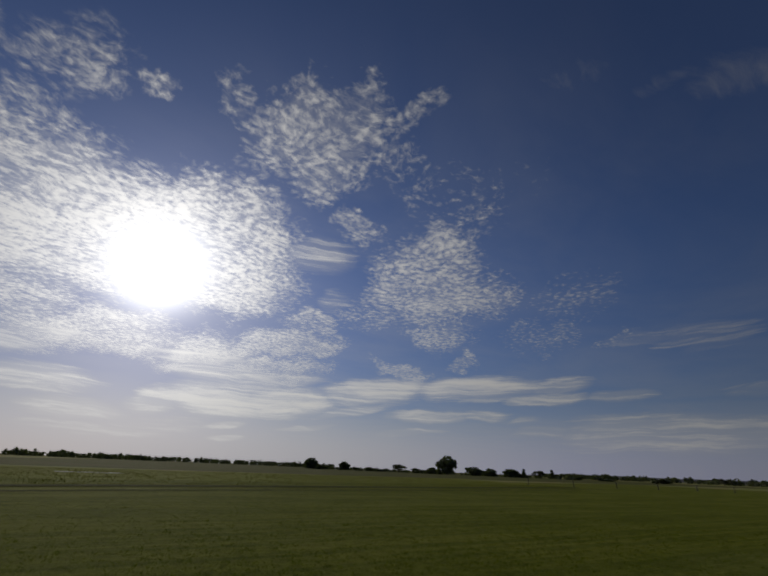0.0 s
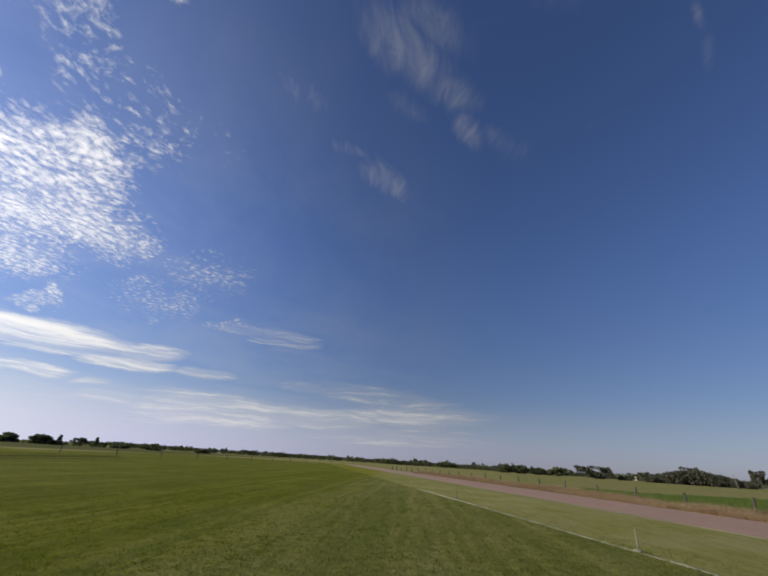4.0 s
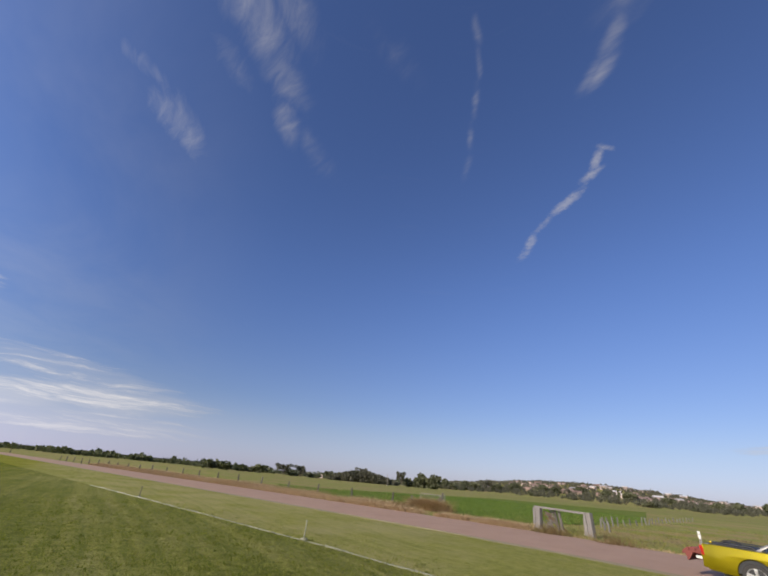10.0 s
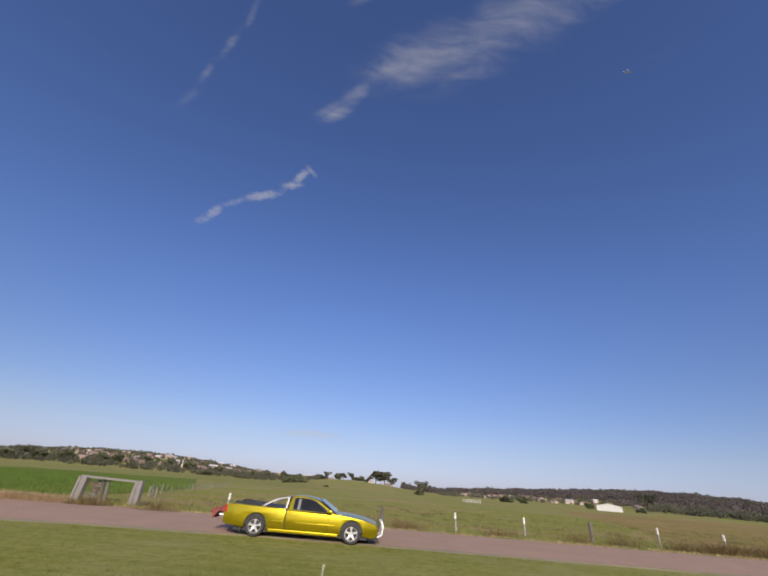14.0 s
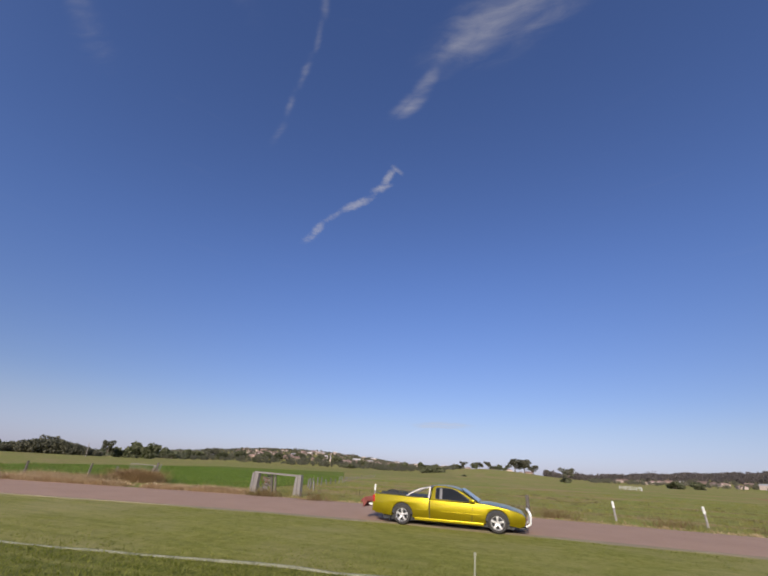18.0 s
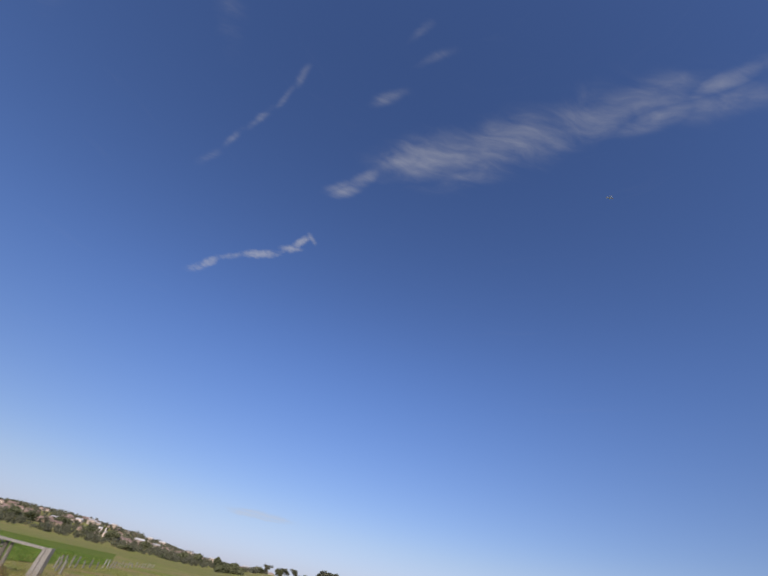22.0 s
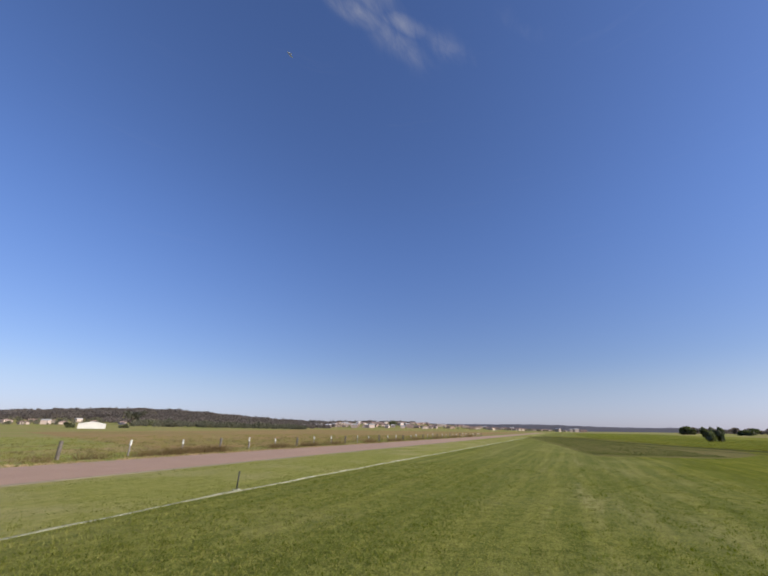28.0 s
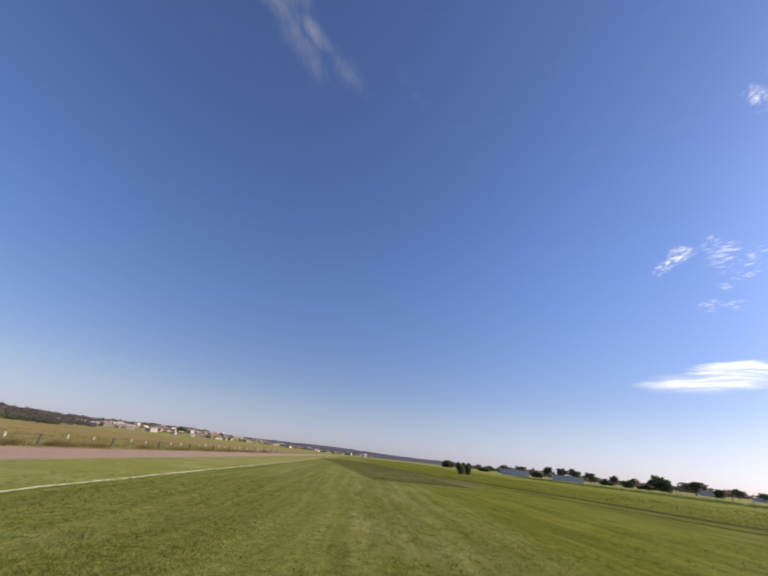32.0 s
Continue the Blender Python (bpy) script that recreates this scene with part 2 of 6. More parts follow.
    puffs = n.math("MAXIMUM", n.math("MULTIPLY", n.step(c1, -0.4, 1.4, 0.0, 0.84), n.step(cover1, 0.05, 0.4)), n.math("MULTIPLY", n.step(n.math("ADD", cover1, n.math("SUBTRACT", n.math("MULTIPLY", ruff, 0.9), 0.45)), 0.30, 1.25), 0.42))
    rows = n.noise(n.vec("MULTIPLY", low, (3.4, 3.4, 62.0)), 1.0, 9.0, 0.72, 0.4)
    c2 = n.math("ADD", n.math("MULTIPLY", n.math("SUBTRACT", rows, 0.5), 3.2), n.math("SUBTRACT", cover2, 0.34))
    bands = n.math("MULTIPLY", n.step(c2, -0.25, 1.25, 0.0, 0.92), n.step(cover2, 0.02, 0.3))
    veil = n.math("MULTIPLY", n.step(n.math("ADD", cover2, n.math("SUBTRACT", n.math("MULTIPLY", rows, 0.8), 0.4)), 0.05, 1.1), 0.42)
    bands = n.math("MAXIMUM", bands, veil)
    slim = n.vec("ADD", plane, n.vec("SCALE", bend, scale=0.35))
    turned = n.add("ShaderNodeMapping")
    n.put(turned.inputs["Vector"], n.vec("ADD", plane, n.vec("SCALE", bend, scale=0.9)))
    turned.inputs["Rotation"].default_value = (0, 0, radians(-38))
    turned.inputs["Scale"].default_value = (8.0, 26.0, 1.0)
    fibre = n.noise(turned.outputs[0], 1.0, 7.0, 0.62, 0.35)
    cover3 = cover(WISPS_WEST + WISPS_NORTH + WISPS_THIN, slim, 3.3, 1.0, True)
    c3 = n.math("ADD", n.math("MULTIPLY", n.math("SUBTRACT", fibre, 0.5), 1.15), n.math("SUBTRACT", cover3, 0.20))
    wisps = n.math("MULTIPLY", n.step(c3, -0.18, 1.4, 0.0, 0.56), n.step(cover3, 0.0, 0.5))
    curl = n.noise(plane, 46.0, 4.0, 0.6, 0.4)
    cover4 = cover(TRAIL, n.vec("ADD", plane, n.vec("SCALE", bend, scale=0.10)), 2.0, 0.9, True)
    trail = n.math("MULTIPLY", n.step(n.math("ADD", cover4, n.math("MULTIPLY", n.math("SUBTRACT", curl, 0.5), 1.1)), 0.10, 1.30, 0.0, 0.46), n.step(cover4, 0.0, 0.3))
    wisps = n.math("MAXIMUM", wisps, trail)
    # a thin milky veil spreads from the cloud banks on the sun's side
    side = n.vec("DOT_PRODUCT", way, (math.cos(radians(-128)), math.sin(radians(-128)), 0.12))
    sheet = n.noise(n.vec("MULTIPLY", plane, (0.55, 0.8, 1.0)), 1.4, 5.0, 0.6, 0.5)
    thin = n.math("MULTIPLY", n.math("MULTIPLY", n.step(side, 0.35, 0.95), n.step(sheet, 0.22, 0.8)), 0.15)
    wisps = n.math("MAXIMUM", wisps, thin)
    alpha = n.math("MAXIMUM", n.math("MAXIMUM", puffs, bands), wisps)
    # cloud is brightest towards the sun, which shines through it
    near = n.math("MAXIMUM", n.vec("DOT_PRODUCT", way, tuple(SUN_DIR)), 0.0)
    glow = n.math("ADD", n.math("MULTIPLY", n.math("POWER", near, 2.6), 18.0), n.math("MULTIPLY", n.math("POWER", near, 36.0), 38.0))
    core = n.math("MULTIPLY", n.math("POWER", near, 330.0), 130.0)
    lit = n.vec("SCALE", (1.0, 0.965, 0.93), scale=n.math("ADD", glow, n.step(side, 0.3, 0.95, 8.0, 11.0)))
    rise = n.step(split.outputs[2], -0.02, 0.52)
    tint = n.mix(rise, (0.96, 0.92, 1.14), (1.02, 1.14, 1.61))
    tint = n.mix(n.step(split.outputs[2], 0.11, 0.0), tint, (0.87, 0.92, 1.43))
    clear = n.mix(1.0, sky.outputs[0], tint, "MULTIPLY")
    toward = n.vec("DOT_PRODUCT", way, (math.cos(radians(-112)), math.sin(radians(-112)), 0.0))
    clear = n.vec("SCALE", clear, scale=n.step(toward, 0.3, 1.0, 1.0, 1.42))
    air = n.mix(1.0, clear, n.vec("SCALE", (1.0, 0.97, 0.92), scale=core), "ADD")
    haze = n.math("MULTIPLY", n.step(split.outputs[2], 0.17, -0.02), n.math("ADD", n.step(toward, 0.45, 0.95, 0.27, 0.60), n.step(side, -0.1, 0.95, 0.0, 0.36)))
    lit = n.vec("SCALE", lit, scale=n.step(alpha, 0.0, 0.9, 0.72, 1.0))
    both = n.mix(alpha, n.mix(haze, air, n.mix(1.0, lit, n.mix(n.step(near, 0.35, 0.9), (1.02, 1.09, 1.56), (0.98, 1.0, 1.12)), "MULTIPLY")), lit)
    back = n.add("ShaderNodeBackground")
    n.put(back.inputs[0], both)
    back.inputs[1].default_value = SKY_STRENGTH
    n.put(n.add("ShaderNodeOutputWorld").inputs[0], back.outputs[0])


SKY_STRENGTH = 0.085
make_sky()
sun = new("sun", bpy.data.lights.new("sun", "SUN"))
sun.data.energy, sun.data.angle, sun.data.color = 4.6, radians(0.6), (1.0, 0.91, 0.76)
sun.matrix_basis = look(SUN_DIR * 50, (0, 0, 0))

# ---------- materials ----------
def surface(name, colours, scale=8.0, rough=0.8, metal=0.0, bump=0.2, fine=60.0, stretch=(1, 1, 1), random=0.0, coords="Object", coat=0.0, sheen=0.0, broad=0.6, spec=0.4):
    """A material of two or three colours mixed by noise at two sizes, with relief."""
    m = bpy.data.materials.new(name)
    m.use_nodes = True
    n = Nodes(m.node_tree)
    place = n.add("ShaderNodeMapping")
    n.put(place.inputs["Vector"], n.add("ShaderNodeTexCoord").outputs[coords])
    place.inputs["Scale"].default_value = stretch
    p = place.outputs[0]
    if random:
        info = n.add("ShaderNodeObjectInfo")
        p = n.vec("ADD", p, n.vec("SCALE", (37.0, 91.0, 53.0), scale=info.outputs["Random"]))
    big = n.noise(p, scale, 5.0, 0.6)
    small = n.noise(p, fine, 4.0, 0.65)
    base = n.mix(n.step(big, 0.5 - broad / 2, 0.5 + broad / 2), colours[0], colours[1])
    base = n.mix(n.step(small, 0.35, 0.75), base, colours[2] if len(colours) > 2 else colours[1])
    if random:
        hsv = n.add("ShaderNodeHueSaturation")
        n.put(hsv.inputs["Color"], base)
        n.put(hsv.inputs["Value"], n.math("ADD", n.math("MULTIPLY", info.outputs["Random"], random), 1 - random / 2))
        base = hsv.outputs[0]
    b = n.add("ShaderNodeBsdfPrincipled")
    n.put(b.inputs["Base Color"], base)
    n.put(b.inputs["Roughness"], n.math("ADD", n.math("MULTIPLY", small, 0.2), rough - 0.1))
    b.inputs["Metallic"].default_value = metal
    b.inputs["Coat Weight"].default_value = coat
    b.inputs["Specular IOR Level"].default_value = spec
    if bump:
        r = n.add("ShaderNodeBump")
        r.inputs["Strength"].default_value, r.inputs["Distance"].default_value = bump, 0.02
        n.put(r.inputs["Height"], n.math("ADD", small, n.math("MULTIPLY", big, 0.6)))
        n.put(b.inputs["Normal"], r.outputs[0])
    n.put(n.add("ShaderNodeOutputMaterial").inputs[0], b.outputs[0])
    return m


def turf(name, dark, light, dry, stripes=0.0, patches=0.4, fine=1.0, sheen=0.0, blotch=0.0):
    """Grass seen as a surface: clumps, blades, dry patches, mowing stripes along x."""
    m = bpy.data.materials.new(name)
    m.use_nodes = True
    n = Nodes(m.node_tree)
    p = n.add("ShaderNodeTexCoord").outputs["Object"]
    blades = n.noise(p, 32.0 * fine, 5.0, 0.7)
    clumps = n.noise(p, 4.2 * fine, 4.0, 0.62, 0.4)
    large = n.noise(p, 0.33, 4.0, 0.55)
    wide = n.noise(p, 0.035, 4.0, 0.55)
    tone = n.math("ADD", n.math("MULTIPLY", blades, 0.72), n.math("MULTIPLY", clumps, 0.36))
    base = n.mix(n.step(tone, 0.42, 0.66), dark, light)
    if blotch:
        base = n.mix(n.step(n.noise(n.vec("MULTIPLY", p, (0.6, 1.0, 1.0)), 0.11, 5.0, 0.62, 0.6), 0.47, 0.60, 0.0, blotch), base, dry)
    base = n.mix(n.step(n.math("ADD", n.math("MULTIPLY", large, 0.6), n.math("MULTIPLY", wide, 0.5)), 0.47, 0.68, 0.0, patches), base, dry)
    if stripes:
        split = n.add("ShaderNodeSeparateXYZ")
        n.put(split.inputs[0], p)
        wobble = n.math("MULTIPLY", n.math("SUBTRACT", n.noise(p, 0.12, 3.0), 0.5), 1.2)
        across = n.math("ADD", split.outputs[1], wobble)
        lane = n.math("SINE", n.math("MULTIPLY", across, 1.27))
        drift = n.add("ShaderNodeCombineXYZ")
        n.put(drift.inputs[0], n.math("MULTIPLY", split.outputs[0], 0.035))
        n.put(drift.inputs[1], n.math("MULTIPLY", across, 1.7))
        lanes = n.math("ADD", n.noise(drift.outputs[0], 1.0, 4.0, 0.6), n.math("MULTIPLY", lane, 0.04))
        base = n.mix(n.math("MULTIPLY", n.step(lanes, 0.60, 0.42), stripes), base, n.mix(1.0, base, (0.70, 0.76, 0.66), "MULTIPLY"))
        streak = n.noise(n.vec("MULTIPLY", p, (0.22, 3.6, 1.0)), 1.0, 4.0, 0.62)
        base = n.mix(n.step(streak, 0.46, 0.64, 0.0, 0.6), base, n.mix(1.0, base, (0.76, 0.82, 0.70), "MULTIPLY"))
        lush = n.step(n.math("ADD", split.outputs[1], n.math("MULTIPLY", n.math("SUBTRACT", n.noise(n.vec("MULTIPLY", p, (0.10, 0.30, 1.0)), 1.0, 4.0, 0.6), 0.5), 9.0)), -2.0, -6.5)
        base = n.mix(lush, base, n.mix(1.0, base, (0.80, 0.84, 0.36), "MULTIPLY"))
        worn = n.math("MULTIPLY", n.step(n.noise(n.vec("MULTIPLY", p, (0.12, 1.3, 1)), 1.0, 4.0, 0.6), 0.52, 0.72), n.step(n.math("ABSOLUTE", n.math("ADD", split.outputs[1], 0.2)), 3.2, 0.3))
        base = n.mix(n.math("MULTIPLY", n.math("MULTIPLY", worn, 0.8), n.step(tone, 0.46, 0.62)), base, dry)
    b = n.add("ShaderNodeBsdfPrincipled")
    n.put(b.inputs["Base Color"], base)
    b.inputs["Roughness"].default_value = 0.95
    b.inputs["Specular IOR Level"].default_value = 0.03
    b.inputs["Sheen Weight"].default_value, b.inputs["Sheen Roughness"].default_value = sheen, 0.6
    r = n.add("ShaderNodeBump")
    r.inputs["Strength"].default_value, r.inputs["Distance"].default_value = 0.75, 0.05
    n.put(r.inputs["Height"], n.math("ADD", n.math("MULTIPLY", blades, 0.7), clumps))
    n.put(b.inputs["Normal"], r.outputs[0])
    n.put(n.add("ShaderNodeOutputMaterial").inputs[0], b.outputs[0])
    return m


def leafy(name, dark, light, island=0.5, through_light=0.25, gloss=0.25, thin=(0.92, 1.12, 0.35)):
    """Leaves: colour differs from clump to clump, a little light shines through."""
    m = bpy.data.materials.new(name)
    m.use_nodes = True
    n = Nodes(m.node_tree)
    geo = n.add("ShaderNodeNewGeometry")
    info = n.add("ShaderNodeObjectInfo")
    base = n.mix(n.math("ADD", n.math("MULTIPLY", geo.outputs["Random Per Island"], island), n.math("MULTIPLY", info.outputs["Random"], 1 - island)), dark, light)
    b = n.add("ShaderNodeBsdfPrincipled")
    n.put(b.inputs["Base Color"], base)
    b.inputs["Roughness"].default_value, b.inputs["Specular IOR Level"].default_value = 0.65, gloss
    tr = n.add("ShaderNodeBsdfTranslucent")
    n.put(tr.inputs[0], n.mix(1.0, base, thin, "MULTIPLY"))
    mixed = n.add("ShaderNodeMixShader")
    mixed.inputs[0].default_value = through_light
    n.put(mixed.inputs[1], b.outputs[0])
    n.put(mixed.inputs[2], tr.outputs[0])
    n.put(n.add("ShaderNodeOutputMaterial").inputs[0], mixed.outputs[0])
    return m


def glassy(name, colour=(0.02, 0.025, 0.03), rough=0.04):
    m = bpy.data.materials.new(name)
    m.use_nodes = True
    b = m.node_tree.nodes["Principled BSDF"]
    b.inputs["Base Color"].default_value = (*colour, 1)
    b.inputs["Roughness"].default_value = rough
    b.inputs["IOR"].default_value = 1.5
    b.inputs["Specular IOR Level"].default_value = 0.3
    return m


LAWN = turf("mown_grass", (0.118, 0.126, 0.022), (0.285, 0.276, 0.066), (0.36, 0.32, 0.13), stripes=0.8, patches=0.3)
VERGE_LAWN = turf("worn_grass", (0.195, 0.196, 0.038), (0.332, 0.314, 0.088), (0.39, 0.33, 0.15), stripes=0.15, patches=0.6)
PASTURE = turf("pasture_grass", (0.165, 0.188, 0.036), (0.290, 0.305, 0.080), (0.350, 0.240, 0.125), patches=0.35, fine=0.3, blotch=0.7)
DRY_PASTURE = turf("dry_pasture_grass", (0.180, 0.150, 0.045), (0.320, 0.245, 0.090), (0.350, 0.215, 0.105), patches=0.7, fine=0.4, blotch=0.6)
CROP = turf("young_crop", (0.098, 0.145, 0.018), (0.165, 0.215, 0.036), (0.18, 0.19, 0.05), patches=0.5, fine=0.6)
# dull green for the south, with the backlit darkening put into the colour
MEADOW_DARKENED = turf("meadow_darkened", (0.085, 0.090, 0.020), (0.140, 0.140, 0.038), (0.150, 0.130, 0.055), patches=0.6, fine=0.5)
OLIVE_FIELD = turf("olive_field", (0.122, 0.122, 0.026), (0.185, 0.178, 0.044), (0.19, 0.15, 0.06), patches=0.6, fine=0.5)
BRIGHT_FIELD = turf("bright_grass", (0.160, 0.172, 0.014), (0.210, 0.215, 0.025), (0.22, 0.20, 0.045), patches=0.5, fine=0.5)
ROUGH = turf("rough_pasture_grass", (0.156, 0.176, 0.036), (0.276, 0.288, 0.078), (0.30, 0.215, 0.11), patches=0.4, fine=0.3, blotch=0.6)
RUT = turf("rut_grass", (0.060, 0.065, 0.014), (0.105, 0.100, 0.024), (0.11, 0.09, 0.035), patches=0.4)
GRAVEL = surface("road_gravel", ((0.315, 0.190, 0.122), (0.385, 0.242, 0.158), (0.425, 0.280, 0.190)), 0.7, 0.9, bump=0.5, fine=45.0)
DUST = surface("road_edge_dust", ((0.26, 0.19, 0.12), (0.33, 0.26, 0.16), (0.20, 0.18, 0.08)), 3.0, 0.9, bump=0.5, fine=40.0)
STRAW = leafy("dry_grass", (0.31, 0.21, 0.11), (0.62, 0.47, 0.29), 0.8, 0.3, 0.1, (1.0, 0.86, 0.55))
BROWN_WEED = leafy("brown_weed", (0.15, 0.105, 0.050), (0.265, 0.195, 0.095), 0.8, 0.3, 0.1, (1.0, 0.9, 0.5))
GREEN_BLADE = leafy("grass_blade", (0.106, 0.118, 0.023), (0.320, 0.306, 0.090), 0.6, 0.45, 0.02, (0.85, 1.10, 0.10))
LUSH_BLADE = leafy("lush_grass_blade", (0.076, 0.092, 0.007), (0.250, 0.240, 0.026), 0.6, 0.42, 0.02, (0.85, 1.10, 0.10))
STRAW_BLADE = leafy("straw_blade", (0.19, 0.178, 0.035), (0.41, 0.37, 0.135), 0.8, 0.45, 0.04)
# dark, mid and far leaf colours are lightened for haze over distance
LEAF = leafy("leaves_dark", (0.082, 0.090, 0.050), (0.170, 0.170, 0.100), 0.45, 0.3, 0.08)
LEAF_GREY = leafy("leaves_grey", (0.070, 0.080, 0.048), (0.135, 0.138, 0.085))
LEAF_MID = leafy("leaves_mid", (0.105, 0.106, 0.074), (0.190, 0.178, 0.128), 0.4, 0.42, 0.03, (0.95, 1.0, 0.75))
LEAF_PALE = leafy("leaves_pale", (0.072, 0.074, 0.058), (0.150, 0.142, 0.108), 0.5, 0.3, 0.08)
# strongest here: haze over the far woods is mixed into the leaf colour
LEAF_HAZY = leafy("leaves_hazy", (0.130, 0.112, 0.102), (0.215, 0.182, 0.162), 0.5, 0.5, 0.0, (1.0, 0.98, 0.9))
BARK = surface("bark", ((0.08, 0.06, 0.045), (0.17, 0.14, 0.11)), 5.0, 0.9, bump=0.4, fine=30.0)
GREY_WOOD = surface("grey_timber", ((0.20, 0.18, 0.165), (0.33, 0.30, 0.28), (0.13, 0.115, 0.10)), 3.0, 0.85, bump=0.4, fine=20.0, stretch=(6, 6, 1), random=0.3)
MID_WOOD = surface("mid_timber", ((0.15, 0.14, 0.12), (0.25, 0.235, 0.205), (0.10, 0.09, 0.075)), 4.0, 0.9, bump=0.5, fine=24.0, stretch=(6, 6, 1), random=0.4)
OLD_WOOD = surface("old_timber", ((0.10, 0.085, 0.07), (0.19, 0.17, 0.145), (0.06, 0.05, 0.04)), 4.0, 0.9, bump=0.5, fine=24.0, stretch=(6, 6, 1), random=0.4)
WHITE_PAINT = surface("white_paint", ((0.62, 0.61, 0.57), (0.76, 0.75, 0.71), (0.45, 0.43, 0.38)), 3.0, 0.6, bump=0.15, fine=30.0)
ROPE_DULL = surface("dull_rope", ((0.19, 0.19, 0.12), (0.30, 0.285, 0.21), (0.11, 0.12, 0.06)), 2.0, 0.85, bump=0.4, fine=55.0)
ROPE = surface("pale_rope", ((0.27, 0.26, 0.18), (0.40, 0.385, 0.30), (0.15, 0.16, 0.08)), 2.0, 0.85, bump=0.4, fine=55.0)
STEEL = surface("galvanised_steel", ((0.30, 0.30, 0.30), (0.44, 0.44, 0.43), (0.22, 0.21, 0.20)), 5.0, 0.5, metal=0.7, bump=0.1, fine=50.0)
DULL_STEEL = surface("dull_rusting_steel", ((0.30, 0.27, 0.23), (0.38, 0.34, 0.30), (0.20, 0.15, 0.11)), 5.0, 0.7, metal=0.2, bump=0.1, fine=50.0)
RUST = surface("rusty_steel", ((0.14, 0.065, 0.04), (0.24, 0.11, 0.06), (0.09, 0.05, 0.035)), 9.0, 0.85, bump=0.3, fine=50.0)
YELLOW = surface("yellow_car_paint", ((0.42, 0.325, 0.009), (0.45, 0.35, 0.012), (0.39, 0.30, 0.007)), 2.0, 0.30, metal=0.85, bump=0.0, fine=900.0, coat=0.35)
ALLOY = surface("alloy_rim", ((0.55, 0.53, 0.52), (0.63, 0.61, 0.60)), 4.0, 0.35, metal=0.75, bump=0.0)
TYRE = surface("tyre_rubber", ((0.024, 0.023, 0.022), (0.038, 0.035, 0.033), (0.055, 0.048, 0.042)), 6.0, 0.85, bump=0.2, fine=60.0)
BLACK = surface("black_plastic", ((0.018, 0.018, 0.019), (0.03, 0.03, 0.031)), 6.0, 0.6, bump=0.1)
SILVER = surface("silver_trim", ((0.19, 0.18, 0.17), (0.25, 0.235, 0.22)), 3.0, 0.35, metal=0.6, bump=0.0)
CHROME = surface("bright_bar", ((0.72, 0.71, 0.69), (0.82, 0.81, 0.79)), 3.0, 0.3, metal=0.35, bump=0.0)
GLASS = glassy("dark_glass", (0.010, 0.011, 0.012), 0.06)
LAMP_RED = surface("red_lens", ((0.35, 0.012, 0.010), (0.42, 0.02, 0.015)), 20.0, 0.2, bump=0.0, coat=0.6)
LAMP_CLEAR = surface("headlight_lens", ((0.20, 0.21, 0.23), (0.45, 0.46, 0.48)), 14.0, 0.1, bump=0.0, coat=1.0)
RED_FRAME = surface("red_oxide_steel", ((0.17, 0.036, 0.027), (0.23, 0.052, 0.038), (0.12, 0.03, 0.024)), 9.0, 0.6, bump=0.15)
RENDER_WALL = surface("cream_wall", ((0.34, 0.26, 0.21), (0.52, 0.42, 0.36)), 0.3, 0.85, bump=0.0, random=0.7)
BRICK_WALL = surface("brown_brick", ((0.24, 0.17, 0.13), (0.33, 0.24, 0.18)), 0.5, 0.9, bump=0.0, random=0.4)
TILE_ROOF = surface("tile_roof", ((0.19, 0.125, 0.10), (0.27, 0.185, 0.15)), 0.6, 0.85, bump=0.0, random=0.6)
GREY_ROOF = surface("metal_roof", ((0.33, 0.32, 0.32), (0.45, 0.43, 0.42)), 0.4, 0.6, bump=0.0, random=0.5)
SHED_WHITE = surface("white_sheet_metal", ((0.46, 0.45, 0.42), (0.54, 0.52, 0.49)), 0.4, 0.5, bump=0.05, fine=4.0)
SHED_GREY = surface("grey_sheet_metal", ((0.40, 0.39, 0.41), (0.50, 0.49, 0.51)), 0.4, 0.5, bump=0.05, fine=4.0, stretch=(8, 8, 0.2))
WINDOW = glassy("window_glass", (0.03, 0.035, 0.045), 0.08)


# ---------- mesh helpers ----------
def part(name, bm, material, parent=None, label="", smooth=False):
    me = bpy.data.meshes.new(name)
    bm.to_mesh(me)
    bm.free()
    me.materials.append(material)
    if smooth:
        me.polygons.foreach_set("use_smooth", [True] * len(me.polygons))
    ob = new(name, me)
    if parent is not None:
        ob.parent = parent
    if label:
        ob["label"] = label
    return ob


def raw(name, verts, faces, material, parent=None, smooth=False):
    me = bpy.data.meshes.new(name)
    me.from_pydata(verts, [], faces)
    me.materials.append(material)
    if smooth:
        me.polygons.foreach_set("use_smooth", [True] * len(me.polygons))
    ob = new(name, me)
    if parent is not None:
        ob.parent = parent
    return ob


def share(ob, parent, m):
    """One more part on the same mesh."""
    c = ob.copy()
    scene.collection.objects.link(c)
    c.parent = parent
    c.matrix_basis = m
    return c


def thing(name, label, category, m=None, group="", kind=""):
    e = new(name)
    e.empty_display_size = 0.2
    if m is not None:
        e.matrix_basis = m
    return tagged(e, label, category, group, kind)


